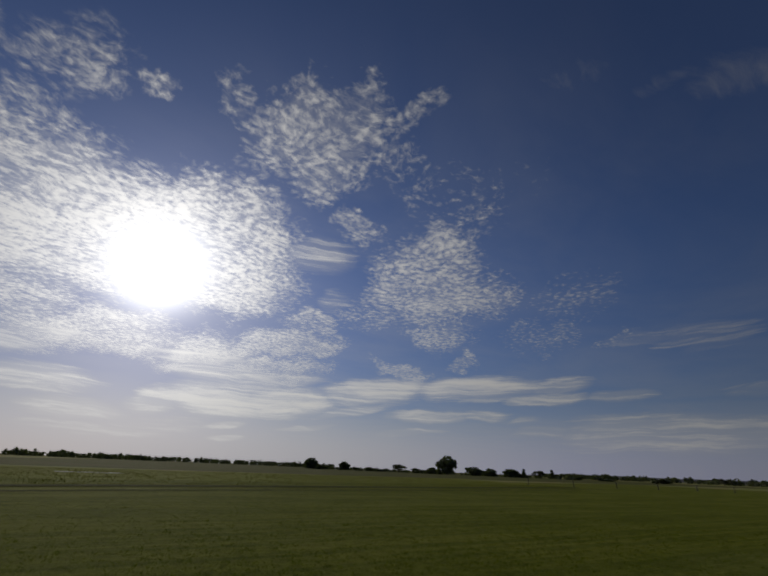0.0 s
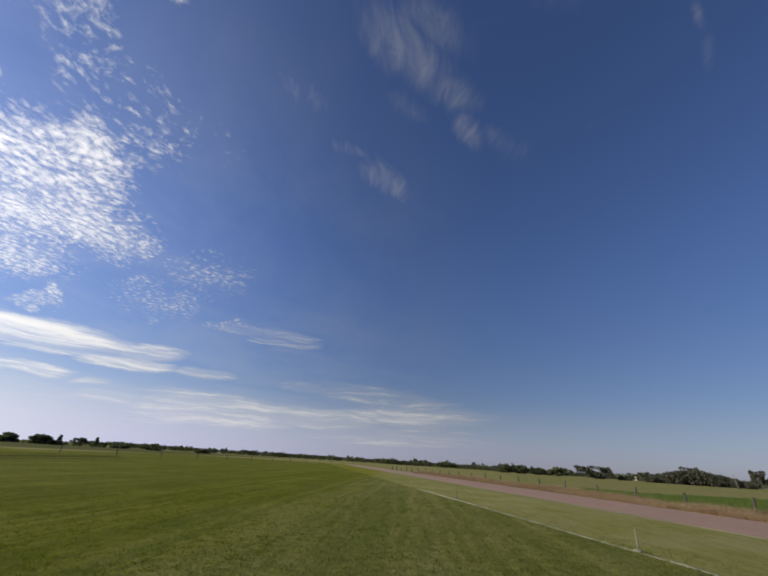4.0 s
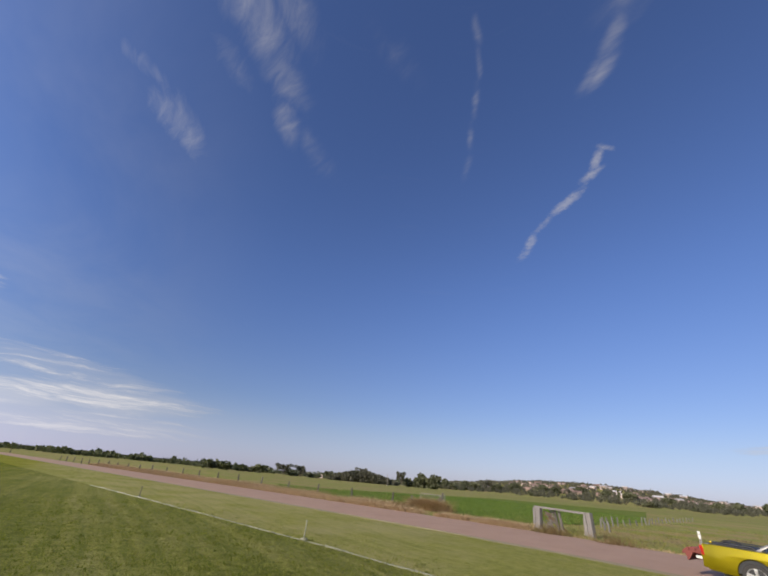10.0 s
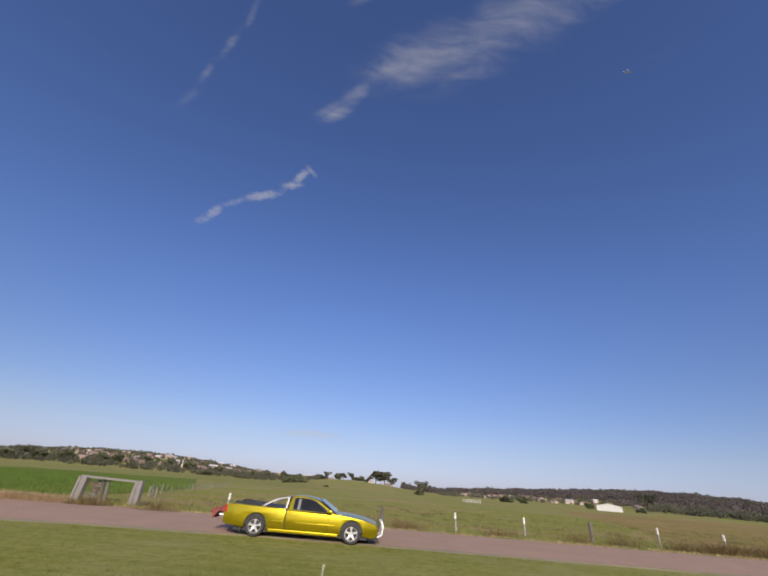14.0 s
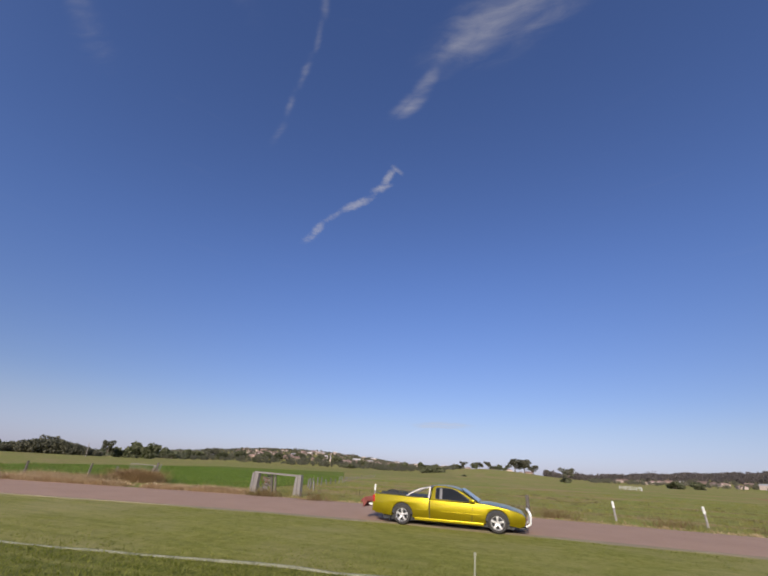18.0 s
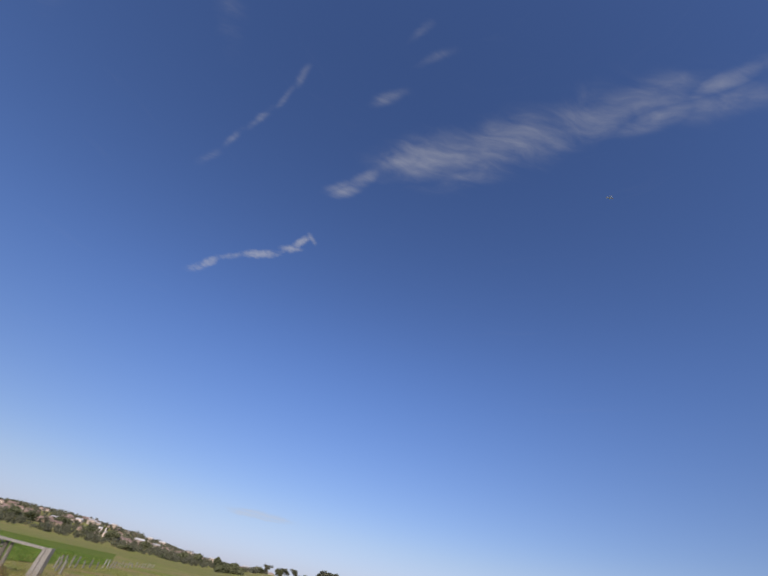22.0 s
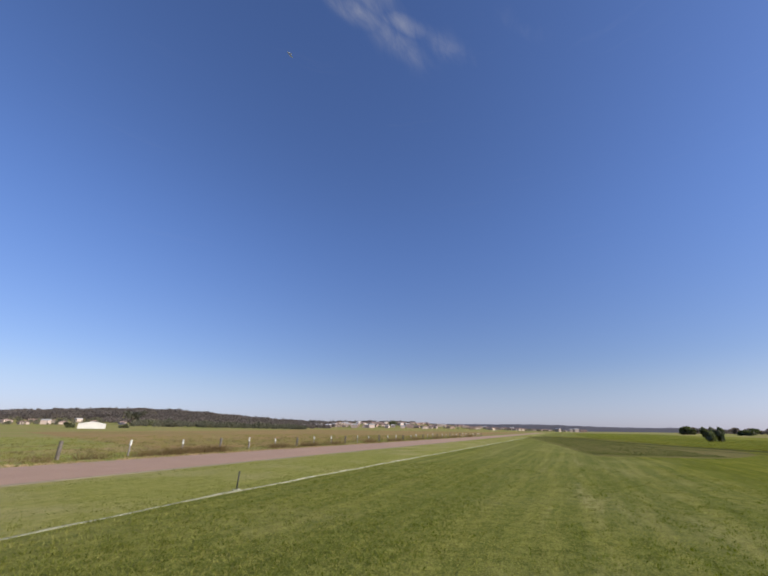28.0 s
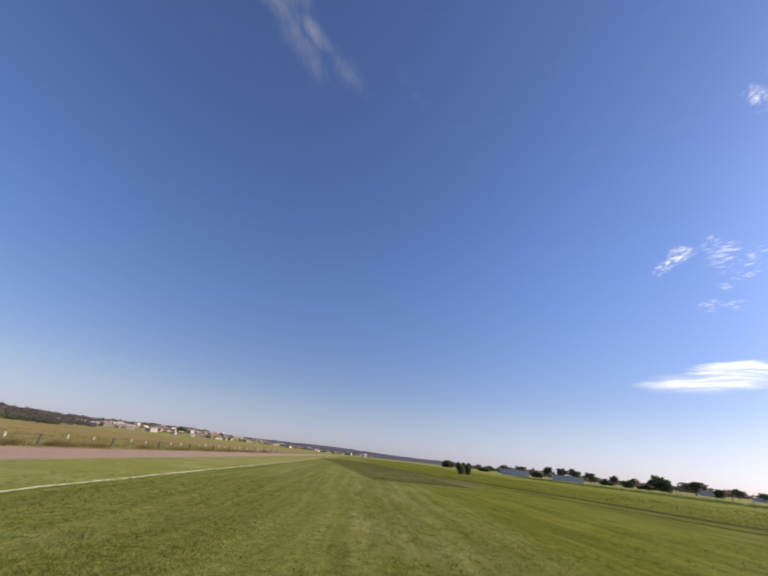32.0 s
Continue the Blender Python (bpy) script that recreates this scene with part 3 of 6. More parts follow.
def box(bm, sx, sy, sz, at=(0, 0, 0), rot=(0, 0, 0), bevel=0.0):
    m = pose(*at, *rot) @ Matrix.Diagonal((sx, sy, sz, 1))
    made = bmesh.ops.create_cube(bm, size=1.0, matrix=m)
    if bevel:
        edges = list({e for v in made["verts"] for e in v.link_edges})
        bmesh.ops.bevel(bm, geom=edges, offset=bevel, segments=2, affect="EDGES", profile=0.6)
    return bm


def rod(bm, a, b, r0, r1=None, sides=8):
    """A round bar from a to b."""
    a, b = Vector(a), Vector(b)
    d = b - a
    m = Matrix.Translation((a + b) / 2) @ d.to_track_quat("Z", "Y").to_matrix().to_4x4()
    bmesh.ops.create_cone(bm, cap_ends=True, segments=sides, radius1=r0, radius2=r0 if r1 is None else r1, depth=d.length, matrix=m)
    return bm


def tube(bm, points, radius, sides=8):
    for a, b in zip(points, points[1:]):
        rod(bm, a, b, radius, radius, sides)
    return bm


def prism(bm, outline, y0, y1, bevel=0.0):
    """A flat outline in x, z drawn out from y0 to y1."""
    front = [bm.verts.new((x, y0, z)) for x, z in outline]
    back = [bm.verts.new((x, y1, z)) for x, z in outline]
    n = len(outline)
    faces = [bm.faces.new(front), bm.faces.new(back[::-1])]
    for i in range(n):
        faces.append(bm.faces.new((front[i], back[i], back[(i + 1) % n], front[(i + 1) % n])))
    bmesh.ops.recalc_face_normals(bm, faces=faces)
    if bevel:
        bmesh.ops.bevel(bm, geom=list({e for f in faces[:2] for e in f.edges}), offset=bevel, segments=2, affect="EDGES", profile=0.6)
    return bm


# ---------- the lie of the land ----------
def bend(x):
    """How far the road, the rope and the fence swing aside towards -x."""
    return 1.25 * math.log1p(math.exp(-(x + 0.3) / 5.0))


def beside(x, off):
    """A point off metres beyond the rope, square to it."""
    y = 8.2 - bend(x)
    s = (bend(x - 0.5) - bend(x + 0.5))
    k = math.hypot(1.0, s)
    return x - off * s / k, y + off / k


def ease(x, a, b):
    u = min(max((x - a) / (b - a), 0.0), 1.0)
    return u * u * (3 - 2 * u)


# swells of the far land: bearing, half width, height in degrees, nearest distance
SWELLS = ((24, 27, 0.55, 700), (119, 27, 1.75, 620), (93, 13, 0.95, 240), (62, 30, 1.35, 560), (50, 20, 0.75, 620), (24, 28, 0.35, 600), (175, 30, 0.15, 900))


def height(x, y):
    r = math.hypot(x, y)
    if r < 120:
        return 0.0
    a = math.degrees(math.atan2(y, x))
    z = 0.0
    for bearing, half, up, near in SWELLS:
        d = abs((a - bearing + 180) % 360 - 180)
        if d < half:
            z += ease(r, near * 0.45, near * 1.5) * math.tan(radians(up)) * min(r, near * 2.2) * (0.5 + 0.5 * math.cos(math.pi * d / half))
    return z


def on_land(bearing, distance):
    a = radians(bearing)
    x, y = distance * math.cos(a), distance * math.sin(a)
    return x, y, height(x, y)


def ground():
    rings = [0.0] + [4.0 * 1.115 ** i for i in range(66)]
    steps = 240
    verts, faces = [(0, 0, 0)], []
    for r in rings[1:]:
        for k in range(steps):
            a = 2 * math.pi * k / steps
            x, y = r * math.cos(a), r * math.sin(a)
            verts.append((x, y, height(x, y)))
    for k in range(steps):
        faces.append((0, 1 + k, 1 + (k + 1) % steps))
    for i in range(len(rings) - 2):
        a, b = 1 + i * steps, 1 + (i + 1) * steps
        for k in range(steps):
            j = (k + 1) % steps
            faces.append((a + k, b + k, b + j, a + j))
    tagged(raw("ground", verts, faces, PASTURE, smooth=True), "rough green and brown pasture reaching the horizon", "ground", kind="structure")


def strip(name, near, far, x0, x1, z, material, label, category, step=2.0, ragged=0.0):
    """A band along the rope, between two offsets."""
    verts, faces = [], []
    count = int((x1 - x0) / step)
    rnd = random.Random(name)
    cols = 5
    for i in range(count + 1):
        x = x0 + (x1 - x0) * i / count
        for c in range(cols):
            u = c / (cols - 1)
            jit = (rnd.random() - 0.5) * ragged if c in (0, cols - 1) else 0
            px, py = beside(x, near(x) * (1 - u) + far(x) * u + jit)
            crown = 0.03 * math.sin(math.pi * u) if c not in (0, cols - 1) else 0
            verts.append((px, py, z + crown + height(px, py)))
    for i in range(count):
        for c in range(cols - 1):
            a = i * cols + c
            faces.append((a, a + cols, a + cols + 1, a + 1))
    ob = raw(name, verts, faces, material, smooth=True)
    return tagged(ob, label, category, kind="structure")


def patch(name, corners, z, material, label, category, cuts=14):
    """A field with four corners, laid over the ground."""
    a, b, c, d = (Vector((*p, 0)) for p in corners)
    verts, faces = [], []
    for i in range(cuts + 1):
        for j in range(cuts + 1):
            p = (a * (1 - i / cuts) + b * i / cuts) * (1 - j / cuts) + (d * (1 - i / cuts) + c * i / cuts) * j / cuts
            verts.append((p.x, p.y, z + height(p.x, p.y)))
    for i in range(cuts):
        for j in range(cuts):
            k = i * (cuts + 1) + j
            faces.append((k, k + cuts + 1, k + cuts + 2, k + 1))
    return tagged(raw(name, verts, faces, material, smooth=True), label, category, kind="structure")


near_edge = lambda x: 6.2 + 1.2 * ease(-x, -10, 12)
far_edge = lambda x: 11.9 + 2.2 * ease(-x, -10, 14)
fence_off = lambda x: 14.3 + 4.4 * ease(-x, 6, 26)
ground()
strip("lawn", lambda x: -60, lambda x: 0.04, -170, 330, 0.012, LAWN, "mown grass strip with faint stripes and dry patches", "lawn")
strip("verge_lawn", lambda x: 0.0, lambda x: near_edge(x) + 0.1, -170, 330, 0.016, VERGE_LAWN, "paler worn grass between the rope and the road", "lawn")
strip("road_edge", lambda x: near_edge(x) - 0.25, lambda x: near_edge(x) + 0.2, -170, 330, 0.020, DUST, "dusty pale edge between grass and gravel road", "road edge", step=1.0, ragged=0.25)
strip("road", near_edge, far_edge, -170, 330, 0.030, GRAVEL, "pinkish brown gravel road beside the mown grass", "road", ragged=0.12)
patch("dry_pasture", ((20, 25.5), (330, 25.0), (330, 230), (52, 120)), 0.02, DRY_PASTURE, "brown dry pasture behind the fence", "field")


def band(name, near, far, z, material, label, category, cuts=6, lift=0.0):
    """A field between two broken lines."""
    def along(line, u):
        k = min(int(u * (len(line) - 1)), len(line) - 2)
        return Vector(line[k]).lerp(Vector(line[k + 1]), u * (len(line) - 1) - k)
    verts, faces = [], []
    steps = 48
    for i in range(steps + 1):
        a, b = along(near, i / steps), along(far, i / steps)
        for j in range(cuts + 1):
            q = a.lerp(b, j / cuts)
            verts.append((q.x, q.y, z + (lift if 0 < j < cuts else 0) + height(q.x, q.y)))
    for i in range(steps):
        for j in range(cuts):
            k = i * (cuts + 1) + j
            faces.append((k, k + 1, k + cuts + 2, k + cuts + 1))
    return tagged(raw(name, verts, faces, material, smooth=True), label, category, kind="structure")


band("crop_field", ((-46, 11), (-36, 14.6), (-29.3, 17.6), (-24, 20.6), (-16.9, 24.0), (-17.3, 33), (-21.7, 52)), ((-49, 16), (-52, 30), (-59, 43), (-66, 62), (-82, 102), (-64, 116), (-58, 140)), 0.03, CROP, "bright green young crop behind the fence", "field", 10)
band("rough_pasture", ((-49, 16), (-52, 30), (-66, 62), (-82, 102), (-58, 140), (-36, 130), (-14, 122)), ((-280, 60), (-290, 120), (-280, 200), (-240, 280), (-180, 330), (-120, 340), (-50, 345)), 0.025, ROUGH, "dull dark olive pasture between the crop and the hill", "field", 14)
# added over the pasture so the land towards the sun looks darker
patch("far_meadow", ((60, -82), (-420, -104), (-420, -700), (60, -700)), 0.02, MEADOW_DARKENED, "dull green rough meadow reaching the far tree line, coloured darker for backlight", "field")
FIELD_EDGE = ((120, 6), (80, -3.5), (55, -10.6), (39, -17.2), (22, -22.5), (2, -30), (-28, -36), (-62, -45))
band("bright_field", FIELD_EDGE, ((220, -60), (150, -66), (90, -70), (60, -74), (30, -76), (4, -78), (-36, -86), (-80, -96)), 0.03, BRIGHT_FIELD, "bright yellow-green open grass field", "field")
band("field_rut", FIELD_EDGE, [(x + 0.3, y - 1.25) for x, y in FIELD_EDGE], 0.062, RUT, "dark rut along the edge of the bright field", "rut", 3, 0.05)
band("field_rut", [(x - 0.7, y + 3.6) for x, y in FIELD_EDGE], [(x - 0.5, y + 3.1) for x, y in FIELD_EDGE], 0.060, RUT, "narrow dark rut beside the edge of the mown grass", "rut", 2, 0.02)
band("tall_field", ((112, 9.8), (49, 0.8), (30.4, -1.7), (31.4, -5.0), (32.2, -9.0), (38, -12.4)), ((118, -3.5), (101, -6), (74, -10.4), (60, -12.6), (52, -13.6), (44, -13.9)), 0.04, OLIVE_FIELD, "dark dull green uncut field beside the mown grass", "field", 10)
for shift in (0.0, 1.1, 2.6, 3.6):
    band("tyre_track", ((30, -6.2 + shift), (19, -8.4 + shift), (11, -9.8 + shift), (4, -10.6 + shift)), ((30, -6.6 + shift), (19, -8.82 + shift), (11, -10.2 + shift), (4, -11.0 + shift)), 0.018, RUT, "faint dark tyre track pressed into the grass", "track", 2)
patch("wet_hollow", ((9.5, -56.8), (3.4, -57.2), (3.0, -58.4), (9.5, -58.0)), 0.035, glassy("still_water", (0.05, 0.055, 0.04), 0.06), "shallow water lying in the grass", "puddle", cuts=3)
patch("wet_furrow", ((9, -29.6), (0, -30.2), (0, -30.6), (9, -30.05)), 0.03, bpy.data.materials["still_water"], "narrow water-filled furrow across the grass", "puddle", cuts=3)


# ---------- trees ----------
def leaf_cloud(rnd, verts, faces, centre, radii, count, size, shell=0.55):
    """Leaf clumps: small tilted quads in an egg-shaped cloud."""
    cx, cy, cz = centre
    for _ in range(count):
        while True:
            u = Vector((rnd.uniform(-1, 1), rnd.uniform(-1, 1), rnd.uniform(-1, 1)))
            if shell * shell < u.length_squared < 1:
                break
        p = Vector((cx + u.x * radii[0], cy + u.y * radii[1], cz + u.z * radii[2]))
        q = Euler((rnd.uniform(0, 6.3), rnd.uniform(0, 6.3), rnd.uniform(0, 6.3))).to_matrix()
        s = size * rnd.uniform(0.6, 1.4)
        k = len(verts)
        for a, b in ((-1, -0.6), (0.9, -0.8), (1, 0.7), (-0.7, 1)):
            verts.append(tuple(p + q @ Vector((a * s, b * s, 0))))
        faces.append((k, k + 1, k + 2, k + 3))


def tree_model(name, label, seed, style, leaf):
    """A tree one unit high, standing at the origin, far below the land; copies are scaled to size."""
    rnd = random.Random(seed)
    t = thing("tree" if style != "bush" else "bush", label, "tree" if style != "bush" else "bush")
    bm = bmesh.new()
    lobes = []
    if style == "round":
        rod(bm, (0, 0, -0.03), (0.01, 0, 0.35), 0.035, 0.022, 7)
        for i in range(6):
            a = i * 1.05 + rnd.random()
            tip = Vector((0.26 * math.cos(a), 0.26 * math.sin(a), 0.45 + 0.25 * rnd.random()))
            rod(bm, (0.01, 0, 0.2 + 0.03 * i), tip, 0.016, 0.006, 5)
            lobes.append((tip, (0.2, 0.2, 0.17)))
        lobes += [((0, 0, 0.72), (0.28, 0.26, 0.27)), ((0.05, 0.1, 0.45), (0.33, 0.3, 0.22)), ((-0.14, -0.05, 0.38), (0.28, 0.28, 0.22)), ((0.22, -0.1, 0.24), (0.22, 0.24, 0.19)), ((-0.2, 0.16, 0.2), (0.24, 0.2, 0.17)), ((-0.02, -0.2, 0.16), (0.26, 0.2, 0.15))]
        per, size = 70, 0.055
    elif style == "gum":
        rod(bm, (0, 0, -0.03), (0.02, 0.01, 0.38), 0.028, 0.018, 7)
        for i in range(12):
            a = i * 2.1 + rnd.random()
            r = 0.10 + 0.30 * rnd.random()
            tip = Vector((r * math.cos(a), r * math.sin(a), 0.34 + 0.54 * rnd.random() ** 0.8))
            mid = Vector((tip.x * 0.45, tip.y * 0.45, 0.18 + tip.z * 0.5))
            rod(bm, (0.01, 0, 0.16 + 0.018 * i), mid, 0.013, 0.009, 5)
            rod(bm, mid, tip, 0.009, 0.004, 5)
            lobes.append((tip, (0.12 + 0.08 * rnd.random(), 0.15, 0.11 + 0.06 * rnd.random())))
        per, size = 62, 0.036
    elif style == "airy":
        rod(bm, (0, 0, -0.03), (0.015, 0.01, 0.42), 0.026, 0.017, 7)
        for i in range(15):
            a, s, c = i * 2.4 + rnd.random(), rnd.random() ** 0.5, rnd.uniform(-1, 1)
            flat = math.sqrt(1 - c * c)
            tip = Vector((0.30 * s * flat * math.cos(a), 0.30 * s * flat * math.sin(a), 0.63 + 0.25 * s * c))
            rod(bm, (0.01, 0, 0.2 + 0.014 * i), tip, 0.012, 0.004, 5)
            lobes.append((tip, (0.15 + 0.07 * rnd.random(), 0.17, 0.11 + 0.05 * rnd.random())))
        per, size = 46, 0.033
    elif style == "bush":
        for i in range(10):
            a = i * 2.4 + rnd.random()
            r = 0.12 + 0.5 * rnd.random()
            tip = Vector((r * math.cos(a), r * math.sin(a), 0.24 + 0.52 * rnd.random() * (1 - 0.6 * r)))
            rod(bm, (0, 0, -0.05), tip, 0.03, 0.012, 5)
            w = rnd.uniform(0.2, 0.36)
            lobes.append((tip, (w, w * rnd.uniform(0.8, 1.2), w * rnd.uniform(0.7, 1.0))))
        per, size = 95, 0.085
    else:
        rod(bm, (0, 0, -0.03), (0, 0, 0.8), 0.025, 0.008, 7)
        for i in range(7):
            z = 0.22 + 0.11 * i
            r = 0.17 * (1 - i / 9) + 0.02
            rod(bm, (0, 0, z), (r * math.cos(i * 2.4), r * math.sin(i * 2.4), z + 0.05), 0.009, 0.004, 5)
            lobes.append(((0, 0, z), (r, r, 0.1)))
        per, size = 46, 0.036
    part("trunk", bm, BARK, t)
    verts, faces = [], []
    for c, r in lobes:
        c = (c[0] + rnd.uniform(-0.03, 0.03), c[1] + rnd.uniform(-0.03, 0.03), c[2])
        leaf_cloud(rnd, verts, faces, c, r, per, size, 0.35)
    raw("crown", verts, faces, leaf, t)
    return t


def far_wood(name, label, seed, a0, a1, r0, r1, count, h0, h1, leaf, per=54, clump=0.14, category="woodland", dome=None):
    """A belt of woodland seen from afar, as one mass of leaf clumps with trunks hidden inside."""
    rnd = random.Random(seed)
    verts, faces = [], []
    for _ in range(count):
        a, r = rnd.uniform(a0, a1), rnd.uniform(r0, r1)
        x, y, z = on_land(a, r)
        h = rnd.uniform(h0, h1) * (0.80 + 0.10 * math.sin(a * 1.7) + (0.30 if rnd.random() < 0.05 else 0))
        if dome:
            h = rnd.uniform(h0, h1) * (0.62 + 0.38 * math.cos(math.pi * min(1.0, abs(a - dome[0]) / dome[1])))
        w = h * rnd.uniform(0.35, 0.6)
        leaf_cloud(rnd, verts, faces, (x, y, z + h * 0.5), (w, w, h * 0.52), per, h * clump, 0.0)
    tagged(raw(name, verts, faces, leaf), label, category, kind="stuff")


MODELS = {
    "r": tree_model("tree", "dark green broad-crowned tree at the edge of the fields", 3, "round", LEAF),
    "q": tree_model("tree", "dense dark tree with an uneven round crown", 8, "round", LEAF),
    "g": tree_model("tree", "open-crowned gum tree with bare limbs showing", 5, "gum", LEAF_MID),
    "h": tree_model("tree", "tall gum tree with an open layered crown", 11, "gum", LEAF_MID),
    "e": tree_model("tree", "rounded open-crowned gum tree with a pale grey-green crown", 17, "airy", LEAF_PALE),
    "b": tree_model("bush", "low dark green bush on the pasture", 7, "bush", LEAF),
    "l": tree_model("bush", "pale grey-green bushy tree beside the field", 9, "bush", LEAF_GREY),
    "c": tree_model("tree", "slim dark conifer among the tree line", 13, "cone", LEAF),
}
USED = set()


def plant(kind, bearing, wide, high, distance):
    """A tree at a bearing, so many degrees wide and high, at a distance in metres."""
    x, y, z = on_land(bearing, distance)
    h = distance * math.tan(radians(high))
    w = distance * math.tan(radians(wide))
    base = {"r": 0.95, "q": 0.95, "g": 0.8, "h": 0.8, "e": 0.8, "b": 1.5, "l": 1.5, "c": 0.4}[kind]
    m = pose(x, y, z - 0.1, 0, 0, (bearing * 47.3) % 360) @ Matrix.Diagonal((w / base, w / base, h, 1))
    src = MODELS[kind]
    if kind in USED:
        copy_thing(src, m @ Matrix.Diagonal((1 / src.scale.x, 1 / src.scale.y, 1 / src.scale.z, 1)))
    else:
        USED.add(kind)
        src.matrix_basis = m


TREES_SOUTH = (("q", -108.9, 2.0, 1.54, 300), ("b", -110.4, 2.1, 0.69, 310), ("q", -113.5, 1.7, 1.18, 305), ("b", -115.2, 2.1, 0.52, 320), ("b", -117.2, 2.2, 0.59, 320), ("e", -121.0, 2.3, 1.06, 300), ("b", -119.0, 2.1, 0.49, 320),
               ("b", -124.0, 3.4, 0.69, 320), ("r", -127.6, 3.1, 2.45, 280), ("b", -125.7, 2.3, 0.93, 300), ("q", -131.2, 2.5, 1.20, 300), ("q", -133.3, 2.0, 1.03, 305), ("q", -136.0, 2.3, 1.10, 300), ("c", -137.6, 0.7, 1.12, 305),
               ("b", -137.0, 2.6, 0.55, 310), ("g", -139.6, 1.7, 0.93, 305), ("c", -141.0, 0.7, 1.12, 310), ("b", -143.6, 2.7, 0.44, 330), ("b", -146.6, 3.4, 0.44, 340), ("b", -152.6, 2.2, 0.56, 340), ("g", -158.0, 1.2, 0.70, 420))
TREES_WEST = (("r", 167.0, 2.0, 1.15, 330), ("q", 165.0, 2.2, 1.15, 330), ("b", 162.6, 2.6, 0.95, 340), ("q", 160.6, 2.3, 1.15, 340), ("h", 157.4, 1.9, 1.4, 320), ("h", 155.2, 1.9, 1.35, 320),
              ("b", 156.3, 2.6, 0.6, 330), ("b", 153.2, 2.6, 0.65, 330), ("l", 151.2, 2.5, 1.35, 300), ("b", 149.7, 2.0, 1.0, 300), ("h", 146.9, 1.6, 1.8, 300),
              ("h", 141.4, 1.2, 1.75, 300), ("b", 140.2, 2.4, 1.2, 310), ("q", 138.8, 2.0, 1.95, 300), ("q", 137.0, 2.2, 1.95, 295))
TREES_NORTH = (("b", 134.6, 1.61, 0.88, 420), ("r", 131.6, 2.11, 0.95, 480), ("q", 128.8, 1.61, 0.92, 500), ("b", 124.5, 1.36, 0.48, 430), ("q", 121.7, 1.49, 0.82, 560), ("r", 118.9, 1.61, 0.82, 600), ("b", 119.8, 1.36, 0.48, 420),
               ("q", 116.2, 1.49, 0.88, 560), ("r", 113.8, 1.74, 0.88, 560), ("b", 112, 1.61, 0.61, 400), ("q", 110.2, 1.43, 0.75, 560), ("b", 107.6, 1.61, 0.54, 430), ("b", 101.6, 2.4, 1.5, 270), ("b", 99.9, 2.4, 1.2, 275),
               ("q", 97.2, 1.49, 0.61, 520), ("r", 92.2, 1.36, 0.48, 520), ("g", 89.6, 2.2, 1.6, 500), ("g", 88.4, 2.2, 1.65, 500), ("g", 87.3, 1.6, 1.1, 510), ("b", 90.8, 0.99, 0.54, 510))
TREES_HILL = (("h", 83.5, 1.5, 1.7, 230), ("b", 83.6, 1.7, 0.7, 232), ("b", 80.2, 1.98, 0.41, 520), ("b", 96.2, 0.8, 0.3, 190), ("b", 72.4, 1.95, 0.9, 300), ("q", 70.4, 1.5, 0.9, 320), ("h", 56.8, 1.8, 1.6, 430),
              ("b", 54.9, 1.4, 0.8, 420), ("b", 62.9, 1.5, 0.68, 330), ("b", 57.6, 1.2, 0.6, 325), ("r", 104.3, 1.2, 1, 560), ("q", 106, 1.3, 0.9, 520), ("c", 114.9, 0.5, 1.1, 540), ("q", 123.2, 1.3, 1, 560),
              ("r", 126.6, 1.6, 1.1, 520), ("h", 130.2, 1.4, 1.3, 470), ("h", 94.1, 1.2, 0.8, 540), ("q", 132.9, 1.5, 1.2, 470), ("h", 85.6, 1, 0.8, 560), ("r", 135.6, 1.6, 1.3, 430), ("r", 94.8, 1.1, 0.8, 520), ("h", 93.0, 1.1, 0.9, 520), ("q", 91.6, 1.0, 0.7, 530), ("h", 96.3, 1.0, 0.9, 510))
TREES_EAST = (("q", 23.2, 1.4, 0.8, 700), ("q", -12.8, 1.7, 1.0, 330), ("b", -14.6, 1.9, 1.7, 96), ("l", -15.6, 1.4, 1.95, 98), ("b", -18.0, 2.6, 0.8, 330), ("e", -20.4, 2.0, 1.1, 300), ("e", -22.4, 2.2, 1.2, 300),
              ("b", -24.2, 1.4, 0.8, 290), ("e", -25.6, 1.5, 1.5, 290), ("e", -27.2, 1.6, 1.45, 290), ("e", -28.6, 1.8, 1.5, 290), ("e", -30.4, 1.8, 1.25, 290), ("b", -32.0, 1.6, 0.7, 290), ("e", -32.9, 1.2, 1.2, 290),
              ("b", -34.4, 2.0, 1.1, 280), ("b", -36.0, 1.8, 0.6, 280), ("r", -37.5, 2.4, 1.6, 260), ("e", -37.2, 1.6, 1.75, 262), ("e", -40.5, 3.0, 1.45, 260), ("q", -42.5, 1.1, 0.95, 270), ("e", -44.0, 1.4, 1.1, 270), ("e", -45.9, 1.2, 0.95, 280),
              ("e", -48.5, 1.6, 1.0, 280), ("q", -52.0, 2.0, 1.0, 290))
for entry in TREES_SOUTH + TREES_WEST + TREES_NORTH + TREES_HILL + TREES_EAST:
    plant(*entry)

